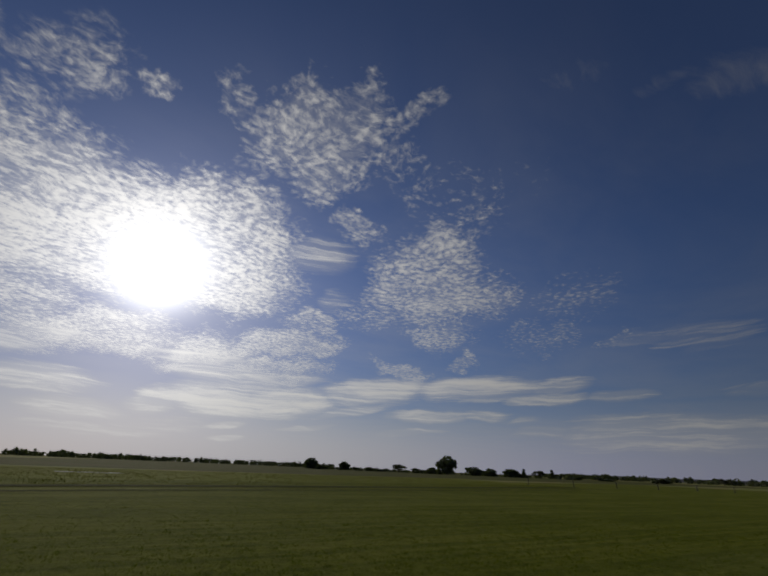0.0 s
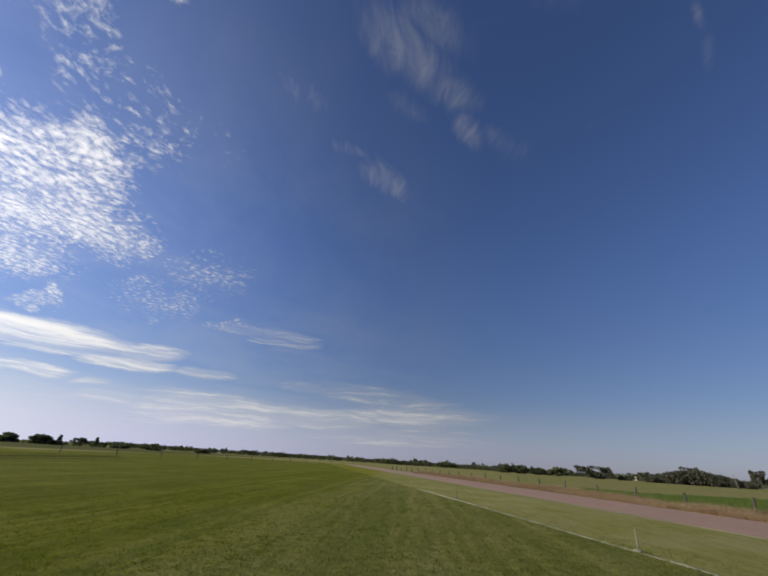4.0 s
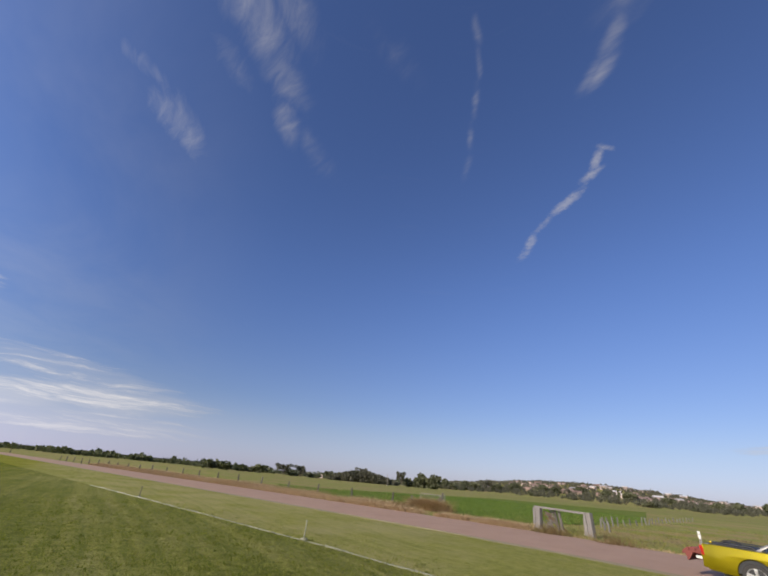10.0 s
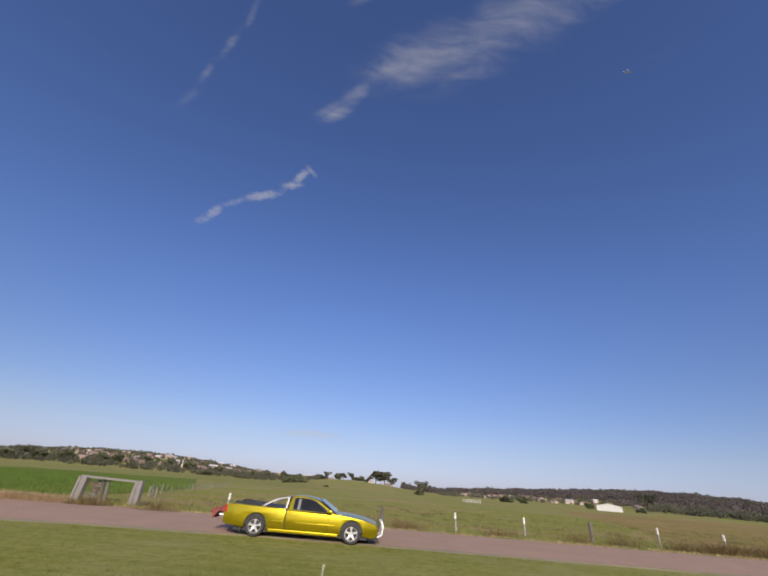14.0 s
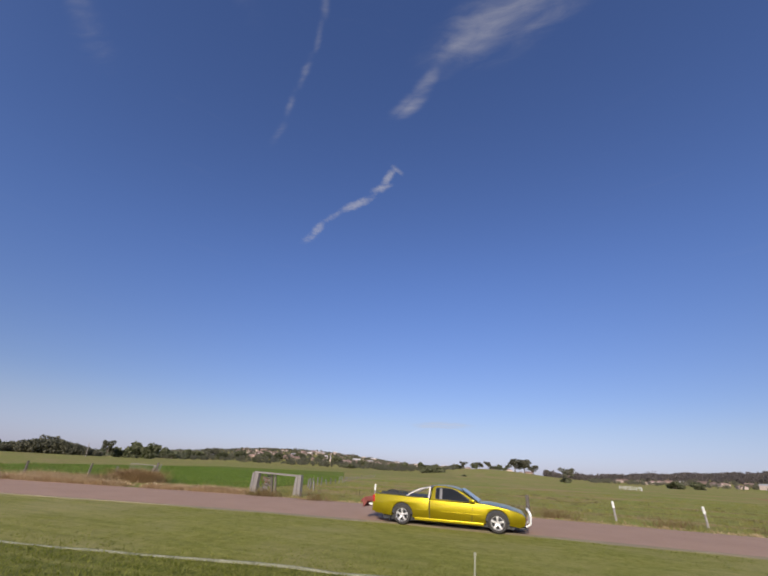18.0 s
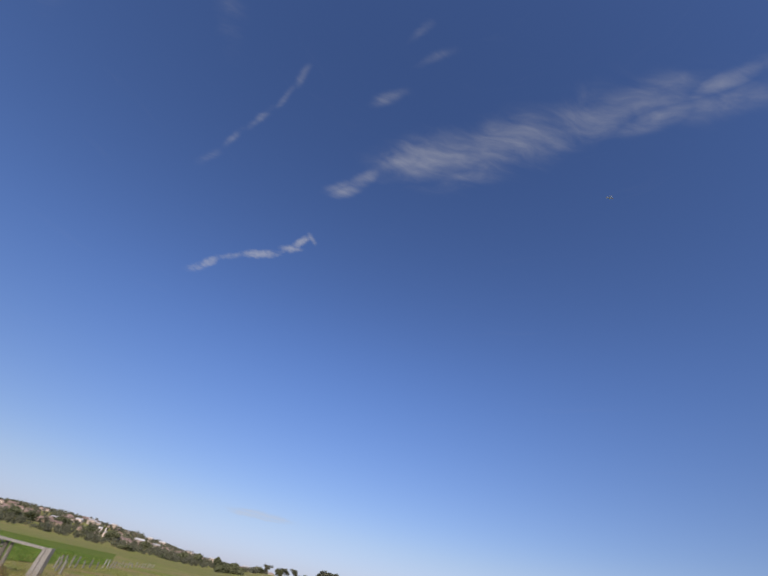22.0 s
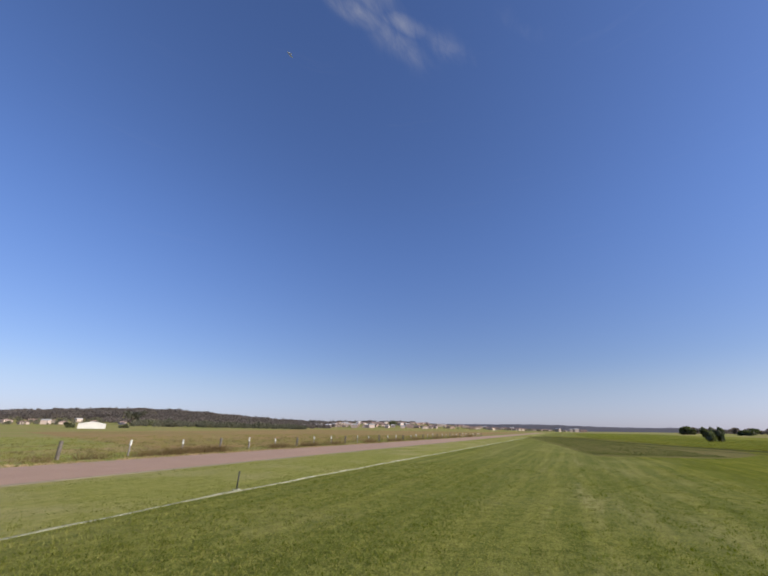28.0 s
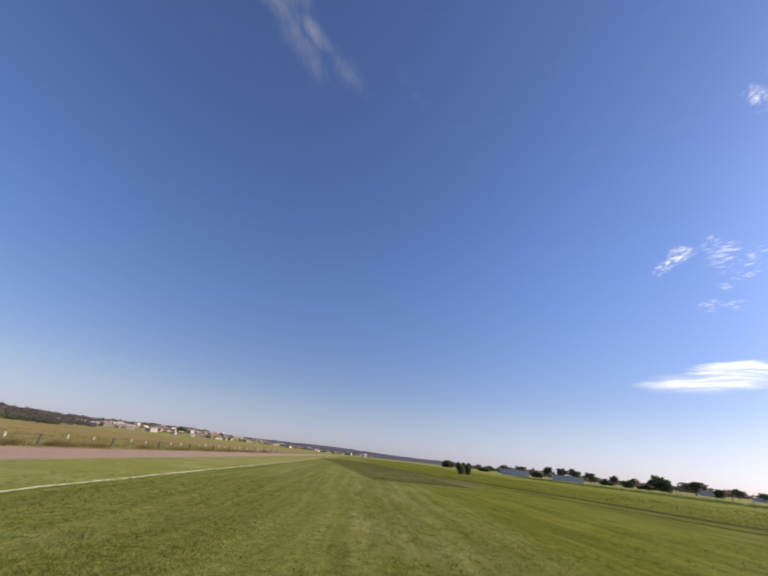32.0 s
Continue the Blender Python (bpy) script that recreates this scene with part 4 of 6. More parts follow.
far_wood("hedge_south", "low dark tree line along the far fields", 21, -112, -58, 620, 720, 560, 5, 8.5, LEAF, 28, 0.16, "tree line")
far_wood("hedge_south_west", "thin dark tree line on the horizon", 22, -180, -140, 640, 760, 460, 5, 8.5, LEAF, 26, 0.16, "tree line")
far_wood("hedge_west", "thin dark tree line on the horizon beyond the pasture", 23, 166, 184, 560, 700, 260, 5, 8.5, LEAF, 28, 0.16, "tree line")
far_wood("hedge_far_west", "distant dark trees behind the green crop", 24, 133, 169, 420, 560, 380, 4.0, 7.5, LEAF_GREY, 30, 0.15, "tree line")
far_wood("hedge_clump", "dark hedge of bushes joining the trees along the far fields", 32, -142, -111, 305, 335, 190, 1.4, 3.2, LEAF, 40, 0.14, "hedge")
far_wood("wood_west", "dense dark belt of trees behind the green crop", 31, 141.8, 151.5, 290, 335, 420, 6.6, 8.0, LEAF_MID, 120, 0.055, dome=(146.8, 6.5))
far_wood("wood_on_hill", "grey-green trees scattered between the houses on the hill", 25, 96, 137, 560, 1150, 2200, 3.2, 7, LEAF_MID, 34, 0.12)
far_wood("wood_on_slope", "dark green trees along the lower slope of the hill", 34, 97, 137, 400, 640, 620, 3.0, 6.0, LEAF_MID, 54, 0.10)
far_wood("wood_on_ridge", "wooded ridge behind the pasture, haze put into its leaf colour", 26, 31.5, 86, 540, 1250, 5600, 6.0, 8.5, LEAF_HAZY, 44, 0.09)
far_wood("wood_edge", "dark belt of trees along the far side of the pasture", 27, 35.5, 57, 380, 480, 700, 3.4, 5.8, LEAF_MID, 64, 0.08)
far_wood("wood_slope", "trees on the near slope of the ridge, leaf colour greyed for haze", 36, 32, 60, 470, 640, 900, 4.0, 6.0, LEAF_HAZY, 44, 0.09)
far_wood("wood_at_houses", "dull green trees between the houses at the foot of the ridge", 35, 60, 81, 400, 560, 330, 2.2, 4.6, LEAF_MID, 54, 0.09)
far_wood("wood_east", "low trees between far houses", 28, 0, 38, 560, 1000, 520, 1.8, 3.6, LEAF_MID, 30, 0.13)
far_wood("wood_behind_houses", "wooded rise behind the far houses, leaf colour greyed for haze", 33, 20, 40, 1000, 1350, 1000, 5, 8, LEAF_HAZY, 26, 0.12)
far_wood("wood_south_east", "distant low tree line", 29, -62, -13, 620, 1000, 700, 5, 9, LEAF_HAZY, 20, 0.2)


def ridge(name, label, a0, a1, distance, up, seed):
    """A far wooded ridge: an uneven rise of land."""
    verts, faces = [], []
    n = 420
    for i in range(n + 1):
        a = a0 + (a1 - a0) * i / n
        u = i / n
        h = distance * math.tan(radians(up)) * min(1.0, 6 * u, 6 - 6 * u) * (1.0 + 0.16 * noise.noise((u * 5, seed, 0)) + 0.10 * noise.noise((u * 48, seed, 2)) + 0.05 * noise.noise((u * 190, seed, 5))) * (1 - 0.38 * ease(-a, -4, 10))
        for k, (dr, f) in enumerate(((-160, 0.0), (-60, 0.75), (0, 1.0), (140, 0.0))):
            x, y, z = on_land(a, distance + dr)
            z = z * (1 - f)
            verts.append((x, y, z - 1.0 + h * f))
    for i in range(n):
        for k in range(3):
            a = i * 4 + k
            faces.append((a, a + 4, a + 5, a + 1))
    tagged(raw(name, verts, faces, FAR_HILL, smooth=True), label, "hill", kind="structure")


FAR_HILL = surface("far_hill", ((0.062, 0.058, 0.068), (0.082, 0.075, 0.082), (0.070, 0.064, 0.072)), 0.01, 0.95, bump=0.0, fine=0.06)
ridge("ridge_east", "long low dark wooded ridge behind the far houses", -24, 40, 1750, 0.86, 3.0)
ridge("ridge_west", "faint low hills on the western horizon", 160, 225, 3200, 0.42, 8.0)


# ---------- houses and sheds ----------
def house_model(label, seed, wall, roof, width, depth, eaves, rise, hipped):
    t = thing("house", label, "house", group="houses on the hill")
    bm = bmesh.new()
    box(bm, width, depth, eaves + 0.6, (0, 0, eaves / 2 - 0.3))
    part("wall", bm, wall, t)
    bm = bmesh.new()
    o = 0.5
    w, d = width / 2 + o, depth / 2 + o
    inset = d if hipped else 0.0
    pts = [bm.verts.new(p) for p in ((-w, -d, eaves), (w, -d, eaves), (w, d, eaves), (-w, d, eaves), (-w + inset, 0, eaves + rise), (w - inset, 0, eaves + rise))]
    for f in ((0, 1, 5, 4), (2, 3, 4, 5), (1, 2, 5), (3, 0, 4), (3, 2, 1, 0)):
        bm.faces.new([pts[i] for i in f])
    part("roof", bm, roof, t)
    bm = bmesh.new()
    box(bm, 1.6, 0.12, 1.2, (0, 0, 0), (0, 0, 0), 0.03)
    first = part("window", bm, WINDOW, t)
    first.matrix_basis = pose(-width * 0.3, -depth / 2 - 0.03, eaves * 0.55)
    share(first, t, pose(width * 0.25, -depth / 2 - 0.03, eaves * 0.55))
    share(first, t, pose(width / 2 + 0.03, 0, eaves * 0.55, 0, 0, 90))
    share(first, t, pose(-width / 2 - 0.03, 0, eaves * 0.55, 0, 0, 90))
    bm = bmesh.new()
    box(bm, 0.95, 0.1, 2.05, (0, 0, 0), (0, 0, 0), 0.02)
    door = part("door", bm, OLD_WOOD, t)
    door.matrix_basis = pose(-0.4, -depth / 2 - 0.03, 1.02)
    return t


HOUSES = [house_model("cream rendered house with a brown tile roof", 1, RENDER_WALL, TILE_ROOF, 13, 8.5, 3.0, 2.2, True),
          house_model("pale two-storey house with a grey metal roof", 2, RENDER_WALL, GREY_ROOF, 11, 8, 5.4, 2.0, False),
          house_model("brown brick house with a tile roof", 3, BRICK_WALL, TILE_ROOF, 14, 8, 3.0, 2.4, False),
          house_model("tan house with a red-brown tile roof", 4, RENDER_WALL, TILE_ROOF, 12, 9, 3.2, 2.0, True)]
ROWS_OF_HOUSES = ((109, 127, 560, 900, 58, 41), (96, 109, 620, 900, 26, 47), (87, 96, 640, 800, 6, 42), (62, 78.5, 420, 520, 18, 43), (17, 36.5, 540, 980, 96, 44), (5, 17, 600, 820, 34, 45), (-2.5, 5, 620, 820, 10, 48), (54, 61, 430, 560, 6, 49), (128, 134, 480, 560, 2, 46))
placed = set()
for a0, a1, r0, r1, count, seed in ROWS_OF_HOUSES:
    rnd = random.Random(seed)
    for i in range(count):
        a = a0 + (a1 - a0) * (i + 0.2 + 0.6 * rnd.random()) / count
        x, y, z = on_land(a, rnd.uniform(r0, r1))
        k = rnd.randrange(len(HOUSES))
        m = pose(x, y, z + 0.3, 0, 0, a + 90 + rnd.uniform(-35, 35)) @ Matrix.Scale(rnd.uniform(0.42, 0.62) if 50 < a < 80 else rnd.uniform(0.50, 0.72) if a < 18 else rnd.uniform(0.52, 0.78) if a < 40 else rnd.uniform(0.6, 0.9), 4)
        if k in placed:
            s = HOUSES[k].scale.x
            copy_thing(HOUSES[k], m @ Matrix.Scale(1 / s, 4))
        else:
            placed.add(k)
            HOUSES[k].matrix_basis = m


def shed(label, bearing, distance, width, depth, eaves, rise, wall, roof, turn=0.0, bays=3):
    x, y, z = on_land(bearing, distance)
    t = thing("shed", label, "shed", pose(x, y, z, 0, 0, bearing + 90 + turn))
    bm = bmesh.new()
    w, d = width / 2, depth / 2
    prism(bm, ((-w, -0.3), (w, -0.3), (w, eaves), (0, eaves + rise), (-w, eaves)), -d, d)
    part("wall", bm, wall, t)
    for s in (-1, 1):
        bm = bmesh.new()
        a, b = Vector((s * (w + 0.35), 0, eaves - 0.05)), Vector((0, 0, eaves + rise + 0.08))
        mid, run = (a + b) / 2, b - a
        box(bm, run.length, depth + 0.7, 0.07, mid, (0, math.degrees(-math.atan2(run.z, run.x)), 0))
        part("roof", bm, roof, t)
    bm = bmesh.new()
    box(bm, width / (bays + 2), 0.08, eaves * 0.8, (0, 0, 0), (0, 0, 0), 0.02)
    first = part("door", bm, SHED_GREY if wall is SHED_WHITE else BLACK, t)
    for i in range(bays):
        m = pose((i - (bays - 1) / 2) * width / (bays + 0.5), -d - 0.03, eaves * 0.4)
        if i == 0:
            first.matrix_basis = m
        else:
            share(first, t, m)
    return t


shed("white sheet-metal shed with a low gable on the pasture", 60.8, 290, 13.2, 9, 2.7, 1.2, SHED_WHITE, SHED_WHITE, 0, 1)
shed("long grey metal shed behind the bright field", -21.5, 250, 15.4, 10, 2.9, 0.3, SHED_GREY, SHED_GREY, 0, 2)
shed("long low grey metal shed among gum trees", -27.8, 250, 15.0, 10, 2.4, 0.3, SHED_GREY, SHED_GREY, 4, 2)
shed("distant pale grey shed under the trees", -41.6, 330, 9, 8, 2.4, 0.6, SHED_GREY, GREY_ROOF, 0, 1)
shed("distant low pale shed beside the field", -46.0, 330, 10, 8, 2.0, 0.5, SHED_GREY, GREY_ROOF, 10, 1)
shed("cream farm shed behind the tree belt", 152.8, 420, 9, 7, 2.8, 1.2, RENDER_WALL, GREY_ROOF, 0, 1)


# ---------- rope line and stakes on the lawn ----------
def rope_line():
    rnd = random.Random(4)
    t = thing("rope_line", "pale thick rope lying along the mown grass", "rope")
    x = -30.0
    while x < 95:
        bm = bmesh.new()
        length = 10.0
        pts = []
        for i in range(15):
            px, py = beside(x + length * i / 14, 0.03 * math.sin((x + length * i / 14) * 1.1) + rnd.uniform(-0.012, 0.012))
            pts.append((px, py, 0.022 + rnd.uniform(-0.024, 0.012)))
        tube(bm, pts, 0.030, 7)
        part("rope_length", bm, ROPE_DULL if -25 < x < 8 else ROPE, t, smooth=True)
        x += 10.0


def stake(x, high, lean, material, label, foot=True):
    px, py = beside(x, 0.05)
    t = thing("stake", label, "stake", pose(px, py, 0), group="stakes along the rope")
    bm = bmesh.new()
    rod(bm, (0, 0, -0.05), (lean, 0, high), 0.017, 0.015, 8)
    part("pin", bm, material, t, smooth=True)
    bm = bmesh.new()
    rod(bm, (lean, 0, high - 0.02), (lean * 1.05, 0, high + 0.025), 0.024, 0.021, 8)
    part("cap", bm, material, t)
    if foot:
        bm = bmesh.new()
        tube(bm, [(0.11 * math.cos(a), 0.07 * math.sin(a), 0.05 + 0.015 * math.sin(3 * a)) for a in [i * 0.7 for i in range(10)]], 0.022, 6)
        part("rope_knot", bm, ROPE, t, smooth=True)


rope_line()
stake(-10.9, 0.46, 0.02, ROPE, "short pale marker stake with rope knotted round its foot")
stake(-22.8, 0.44, 0.03, OLD_WOOD, "thin brown marker stake on the rope line")
stake(-0.7, 0.44, 0.03, ROPE, "short pale marker stake beside the rope")
stake(8.4, 0.46, 0.03, BLACK, "short black marker stake standing on the rope line")


# ---------- fence along the road ----------
def post_model(style):
    t = thing("fence_post", {"white": "weathered timber fence post with a white painted top", "grey": "rough grey timber fence post", "dark": "dark leaning timber fence post in dry grass",
                             "split": "split old timber fence post in the pasture"}[style], "fence post", group="fence posts")
    bm = bmesh.new()
    if style == "white":
        box(bm, 0.085, 0.06, 1.15, (0, 0, 0.45), (0, 0, 0), 0.012)
        part("shaft", bm, GREY_WOOD, t)
        bm = bmesh.new()
        box(bm, 0.095, 0.07, 0.36, (0, 0, 0.865), (0, 0, 0), 0.012)
        part("painted_top", bm, WHITE_PAINT, t, "white painted top")
    elif style == "grey":
        rod(bm, (0, 0, -0.15), (0.02, 0, 1.08), 0.10, 0.085, 9)
        bmesh.ops.bevel(bm, geom=[e for e in bm.edges if e.calc_length() < 0.1], offset=0.012, segments=1, affect="EDGES")
        part("shaft", bm, OLD_WOOD, t)
    elif style == "dark":
        rod(bm, (0, 0, -0.15), (0.05, 0.02, 1.2), 0.085, 0.07, 8)
        part("shaft", bm, OLD_WOOD, t)
    else:
        box(bm, 0.10, 0.08, 1.15, (0, 0, 0.42), (3, 4, 0), 0.015)
        part("shaft", bm, MID_WOOD, t)
    for z in (0.35, 0.65, 0.95):
        bm = bmesh.new()
        rod(bm, (0, -0.07, z), (0, -0.05 - 0.04, z), 0.01, 0.01, 5)
        part("wire_staple", bm, STEEL, t)
    return t


POSTS = {k: post_model(k) for k in ("white", "grey", "dark", "split")}
post_used = set()


def post(kind, x, y, turn=0.0, tall=1.0, lean=0.0):
    m = pose(x, y, height(x, y), lean, lean * 0.7, turn) @ Matrix.Diagonal((1, 1, tall, 1))
    if kind in post_used:
        s = POSTS[kind].scale
        return copy_thing(POSTS[kind], m @ Matrix.Diagonal((1 / s.x, 1 / s.y, 1 / s.z, 1)))
    post_used.add(kind)
    POSTS[kind].matrix_basis = m


def wires(name, points, label):
    t = thing(name, label, "wire", kind="")
    for z in (0.25, 0.48, 0.70):
        bm = bmesh.new()
        run = []
        for (x0, y0), (x1, y1) in zip(points, points[1:]):
            for i in range(3):
                u = i / 3
                run.append((x0 + (x1 - x0) * u, y0 - 0.1 + (y1 - y0) * u, z - 0.05 * math.sin(math.pi * u)))
        run.append((points[-1][0], points[-1][1] - 0.1, z))
        tube(bm, run, 0.0026, 4)
        part("strand", bm, RUST, t)


rnd = random.Random(77)
east_line = [("white", -7.4, 22.5), ("grey", 0.6, 22.4), ("white", 4.4, 22.4), ("white", 8.0, 22.6), ("grey", 11.5, 22.7), ("white", 15.1, 22.9), ("white", 18.6, 22.9), ("grey", 21.7, 22.9)]
x = 21.7
while x < 112:
    for kind in ("white", "white", "grey"):
        x += 3.0
        east_line.append((kind, x, 22.9 + rnd.uniform(-0.1, 0.1)))
for kind, px, py in east_line:
    post(kind, px, py, rnd.uniform(-20, 20), rnd.uniform(0.70, 0.82), rnd.uniform(-2, 2))
wires("fence_wire", [(px, py) for _, px, py in east_line], "thin sagging fence wire strung along the road")
west_line = [(-24.2, 23.2), (-27.9, 21.4)]
while west_line[-1][0] > -110:
    px, py = west_line[-1]
    west_line.append((px - 4.15, py - 1.28 + rnd.uniform(-0.1, 0.1)))
for px, py in west_line:
    post("dark", px, py, rnd.uniform(0, 360), rnd.uniform(0.72, 0.86), rnd.uniform(-4, 4))
wires("fence_wire", west_line, "thin fence wire between dark posts beside the crop")
side_line = [(-10.6, 22.6), (-13.2, 26.5)]
for px, py in ((-15.6, 30.3), (-16.3, 32.6), (-16.9, 35.4), (-17.6, 39.0), (-18.2, 42.6), (-19.2, 46.5), (-20.2, 50.5), (-21.3, 55.0), (-22.4, 60.0), (-23.6, 65.5), (-25.0, 71.5), (-26.4, 78.0), (-28.0, 85.0)):
    side_line.append((px, py))
for (ax, ay), (bx, by) in zip(side_line[1:], side_line[2:]):
    for u in (0.0, 0.5):
        post("split", ax + (bx - ax) * u, ay + (by - ay) * u, rnd.uniform(0, 360), rnd.uniform(0.45, 0.68), rnd.uniform(-6, 6))
wires("fence_wire", side_line, "old fence wire running away across the pasture")
far_line = [(-60 - 9 * i, -54 + 2.6 * i) for i in range(14)]
for px, py in far_line:
    post("dark", px, py, rnd.uniform(0, 360), rnd.uniform(0.85, 1.05), rnd.uniform(-4, 4))
for px, py in [(28 + 12 * i, -64 - 6.0 * i) for i in range(9)]:
    post("dark", px, py, rnd.uniform(0, 360), rnd.uniform(0.85, 1.05), rnd.uniform(-4, 4))


def power_pole(bearing, distance, high, lean, label, arm):
    x, y, z = on_land(bearing, distance)
    t = thing("power_pole", label, "pole", pose(x, y, z, 0, lean, bearing + 90))
    bm = bmesh.new()
    rod(bm, (0, 0, -0.3), (0, 0, high), 0.15, 0.11, 9)
    part("shaft", bm, GREY_WOOD, t, smooth=True)
    if arm:
        bm = bmesh.new()
        box(bm, 1.6, 0.1, 0.12, (0, 0.1, high - 0.4), (0, 0, 0), 0.01)
        part("crossarm", bm, OLD_WOOD, t)


power_pole(143.3, 190, 4.8, 4, "tall leaning timber pole in the field", False)
for bearing, distance, high in ((-168.5, 620, 9.5), (179.4, 560, 11.0), (174.0, 600, 9.0), (-169.7, 700, 8.0)):
    power_pole(bearing, distance, high, 1, "distant slim power pole above the far tree line", True)


def stock_panel():
    """A low pale panel of rails standing alone on the pasture."""
    x, y, z = on_land(76.8, 125)
    t = thing("stock_panel", "low pale steel rail panel standing on the pasture", "fence panel", pose(x, y, z, 0, 0, 76.8 + 90))
    for k in range(5):
        bm = bmesh.new()
        rod(bm, (-2.4 + 1.2 * k, 0, -0.2), (-2.4 + 1.2 * k, 0, 0.95), 0.045, 0.04, 7)
        part("post", bm, WHITE_PAINT, t)
    for z in (0.28, 0.58, 0.88):
        bm = bmesh.new()
        rod(bm, (-2.5, -0.05, z), (2.5, -0.05, z), 0.035, 0.035, 7)
        part("rail", bm, WHITE_PAINT, t)


stock_panel()


# ---------- timber frame and old gate ----------
def timber_frame():
    cx, cy = -13.15, 21.5
    t = thing("timber_frame", "grey weathered timber gate frame with leaning scrap timber inside", "gate frame", pose(cx, cy, 0, 0, 0, -6) @ Matrix.Diagonal((0.97, 1, 0.86, 1)))
    for x, wide, lean in ((-1.58, 0.50, 3), (1.64, 0.40, -2)):
        bm = bmesh.new()
        for k in range(3):
            box(bm, wide / 3 - 0.012, 0.24, 1.32, (x + (k - 1) * wide / 3, 0.02 * (k % 2), 0.55 + 0.015 * k), (0, lean, 0), 0.015)
        part("upright", bm, GREY_WOOD, t, "thick upright of grey sleepers")
    bm = bmesh.new()
    box(bm, 3.4, 0.16, 0.11, (0.0, 0, 1.2), (0, 1.2, 0), 0.015)
    part("top_rail", bm, GREY_WOOD, t)
    for a, b in (((-0.42, 0.25, -0.05), (-0.55, 0.2, 1.14)), ((-0.2, 0.3, -0.05), (-0.32, 0.25, 1.12)), ((-1.0, 0.2, 0.1), (-0.5, 0.25, 0.75)), ((-0.95, 0.2, 0.75), (-0.45, 0.3, 0.2))):
        bm = bmesh.new()
        rod(bm, a, b, 0.085 if a[0] > -0.5 else 0.04, 0.075 if a[0] > -0.5 else 0.035, 7)
        part("leaning_log", bm, OLD_WOOD, t)
    scraps = random.Random(31)
    for k in range(24):
        bm = bmesh.new()
        box(bm, scraps.uniform(0.25, 0.62), 0.05, scraps.uniform(0.05, 0.09), (-0.95 + scraps.uniform(-0.22, 0.24), 0.10 + 0.012 * k, 0.10 + 0.042 * k), (0, scraps.uniform(-50, 50), scraps.uniform(-25, 25)), 0.01)
        part("scrap_plank", bm, GREY_WOOD if k % 5 == 1 else MID_WOOD if k % 5 == 3 else OLD_WOOD, t)
    for k in range(4):
        bm = bmesh.new()
        cx, cz, wide = scraps.uniform(-1.15, -0.72), scraps.uniform(0.25, 0.95), scraps.uniform(0.10, 0.26)
        pts = [(cx + wide * math.cos(i * 0.7 + k), 0.08 + 0.03 * k + 0.02 * math.sin(i), cz + wide * math.sin(i * 0.7 + k * 0.6)) for i in range(10)]
        tube(bm, pts, 0.011, 5)
        part("wire_coil", bm, RUST, t)
    bm = bmesh.new()
    rod(bm, (1.05, 0.4, -0.05), (1.12, 0.35, 1.02), 0.05, 0.045, 7)
    part("back_post", bm, GREY_WOOD, t)


def old_gate():
    t = thing("old_gate", "old steel mesh gate between timber posts in tall dry grass", "gate", pose(-25.0, 23.0, 0, -4, 0, 48) @ Matrix.Diagonal((0.62, 1, 1, 1)))
    bm = bmesh.new()
    c = [(-1.3, 0, 0.12), (1.2, 0, 0.12), (1.25, 0, 1.0), (-1.25, 0, 1.06), (-1.3, 0, 0.12)]
    tube(bm, c, 0.030, 7)
    part("frame", bm, DULL_STEEL, t)
    for k in range(17):
        bm = bmesh.new()
        x = -1.15 + 0.145 * k
        rod(bm, (x, 0, 0.12), (x + 0.03, 0, 1.03), 0.008, 0.008, 5)
        part("bar", bm, DULL_STEEL, t)
    for k in range(7):
        bm = bmesh.new()
        rod(bm, (-1.28, 0.01, 0.24 + 0.115 * k), (1.22, 0.01, 0.24 + 0.108 * k), 0.007, 0.007, 5)
        part("rail", bm, DULL_STEEL, t)
    bm = bmesh.new()
    rod(bm, (0.55, 0.03, 0.15), (1.22, 0.03, 1.0), 0.045, 0.045, 6)
    part("brace", bm, GREY_WOOD, t, "pale timber brace")
    for x, high, wide, lean in ((1.42, 1.2, 0.24, 5), (-2.4, 0.85, 0.19, -2)):
        bm = bmesh.new()
        box(bm, wide, wide * 0.8, high + 0.3, (x, 0, high / 2 - 0.15), (0, lean, 8), 0.02)
        part("gate_post", bm, OLD_WOOD if x > 0 else MID_WOOD, t, "rough timber gate post")
    bm = bmesh.new()
    rod(bm, (1.62, -0.1, -0.1), (1.80, -0.06, 1.12), 0.055, 0.05, 7)
    part("prop", bm, GREY_WOOD, t, "pale leaning prop")


timber_frame()
old_gate()


# ---------- the yellow utility car ----------
def loops(bm, axis, cuts):
    for c in cuts:
        co = Vector((0, 0, 0))
        no = Vector((0, 0, 0))
        co[axis], no[axis] = c, 1.0
        bmesh.ops.bisect_plane(bm, geom=bm.verts[:] + bm.edges[:] + bm.faces[:], plane_co=co, plane_no=no)


def soften(ob, degrees=32):
    ob.data.polygons.foreach_set("use_smooth", [True] * len(ob.data.polygons))
    ob.data.set_sharp_from_angle(angle=radians(degrees))
    return ob


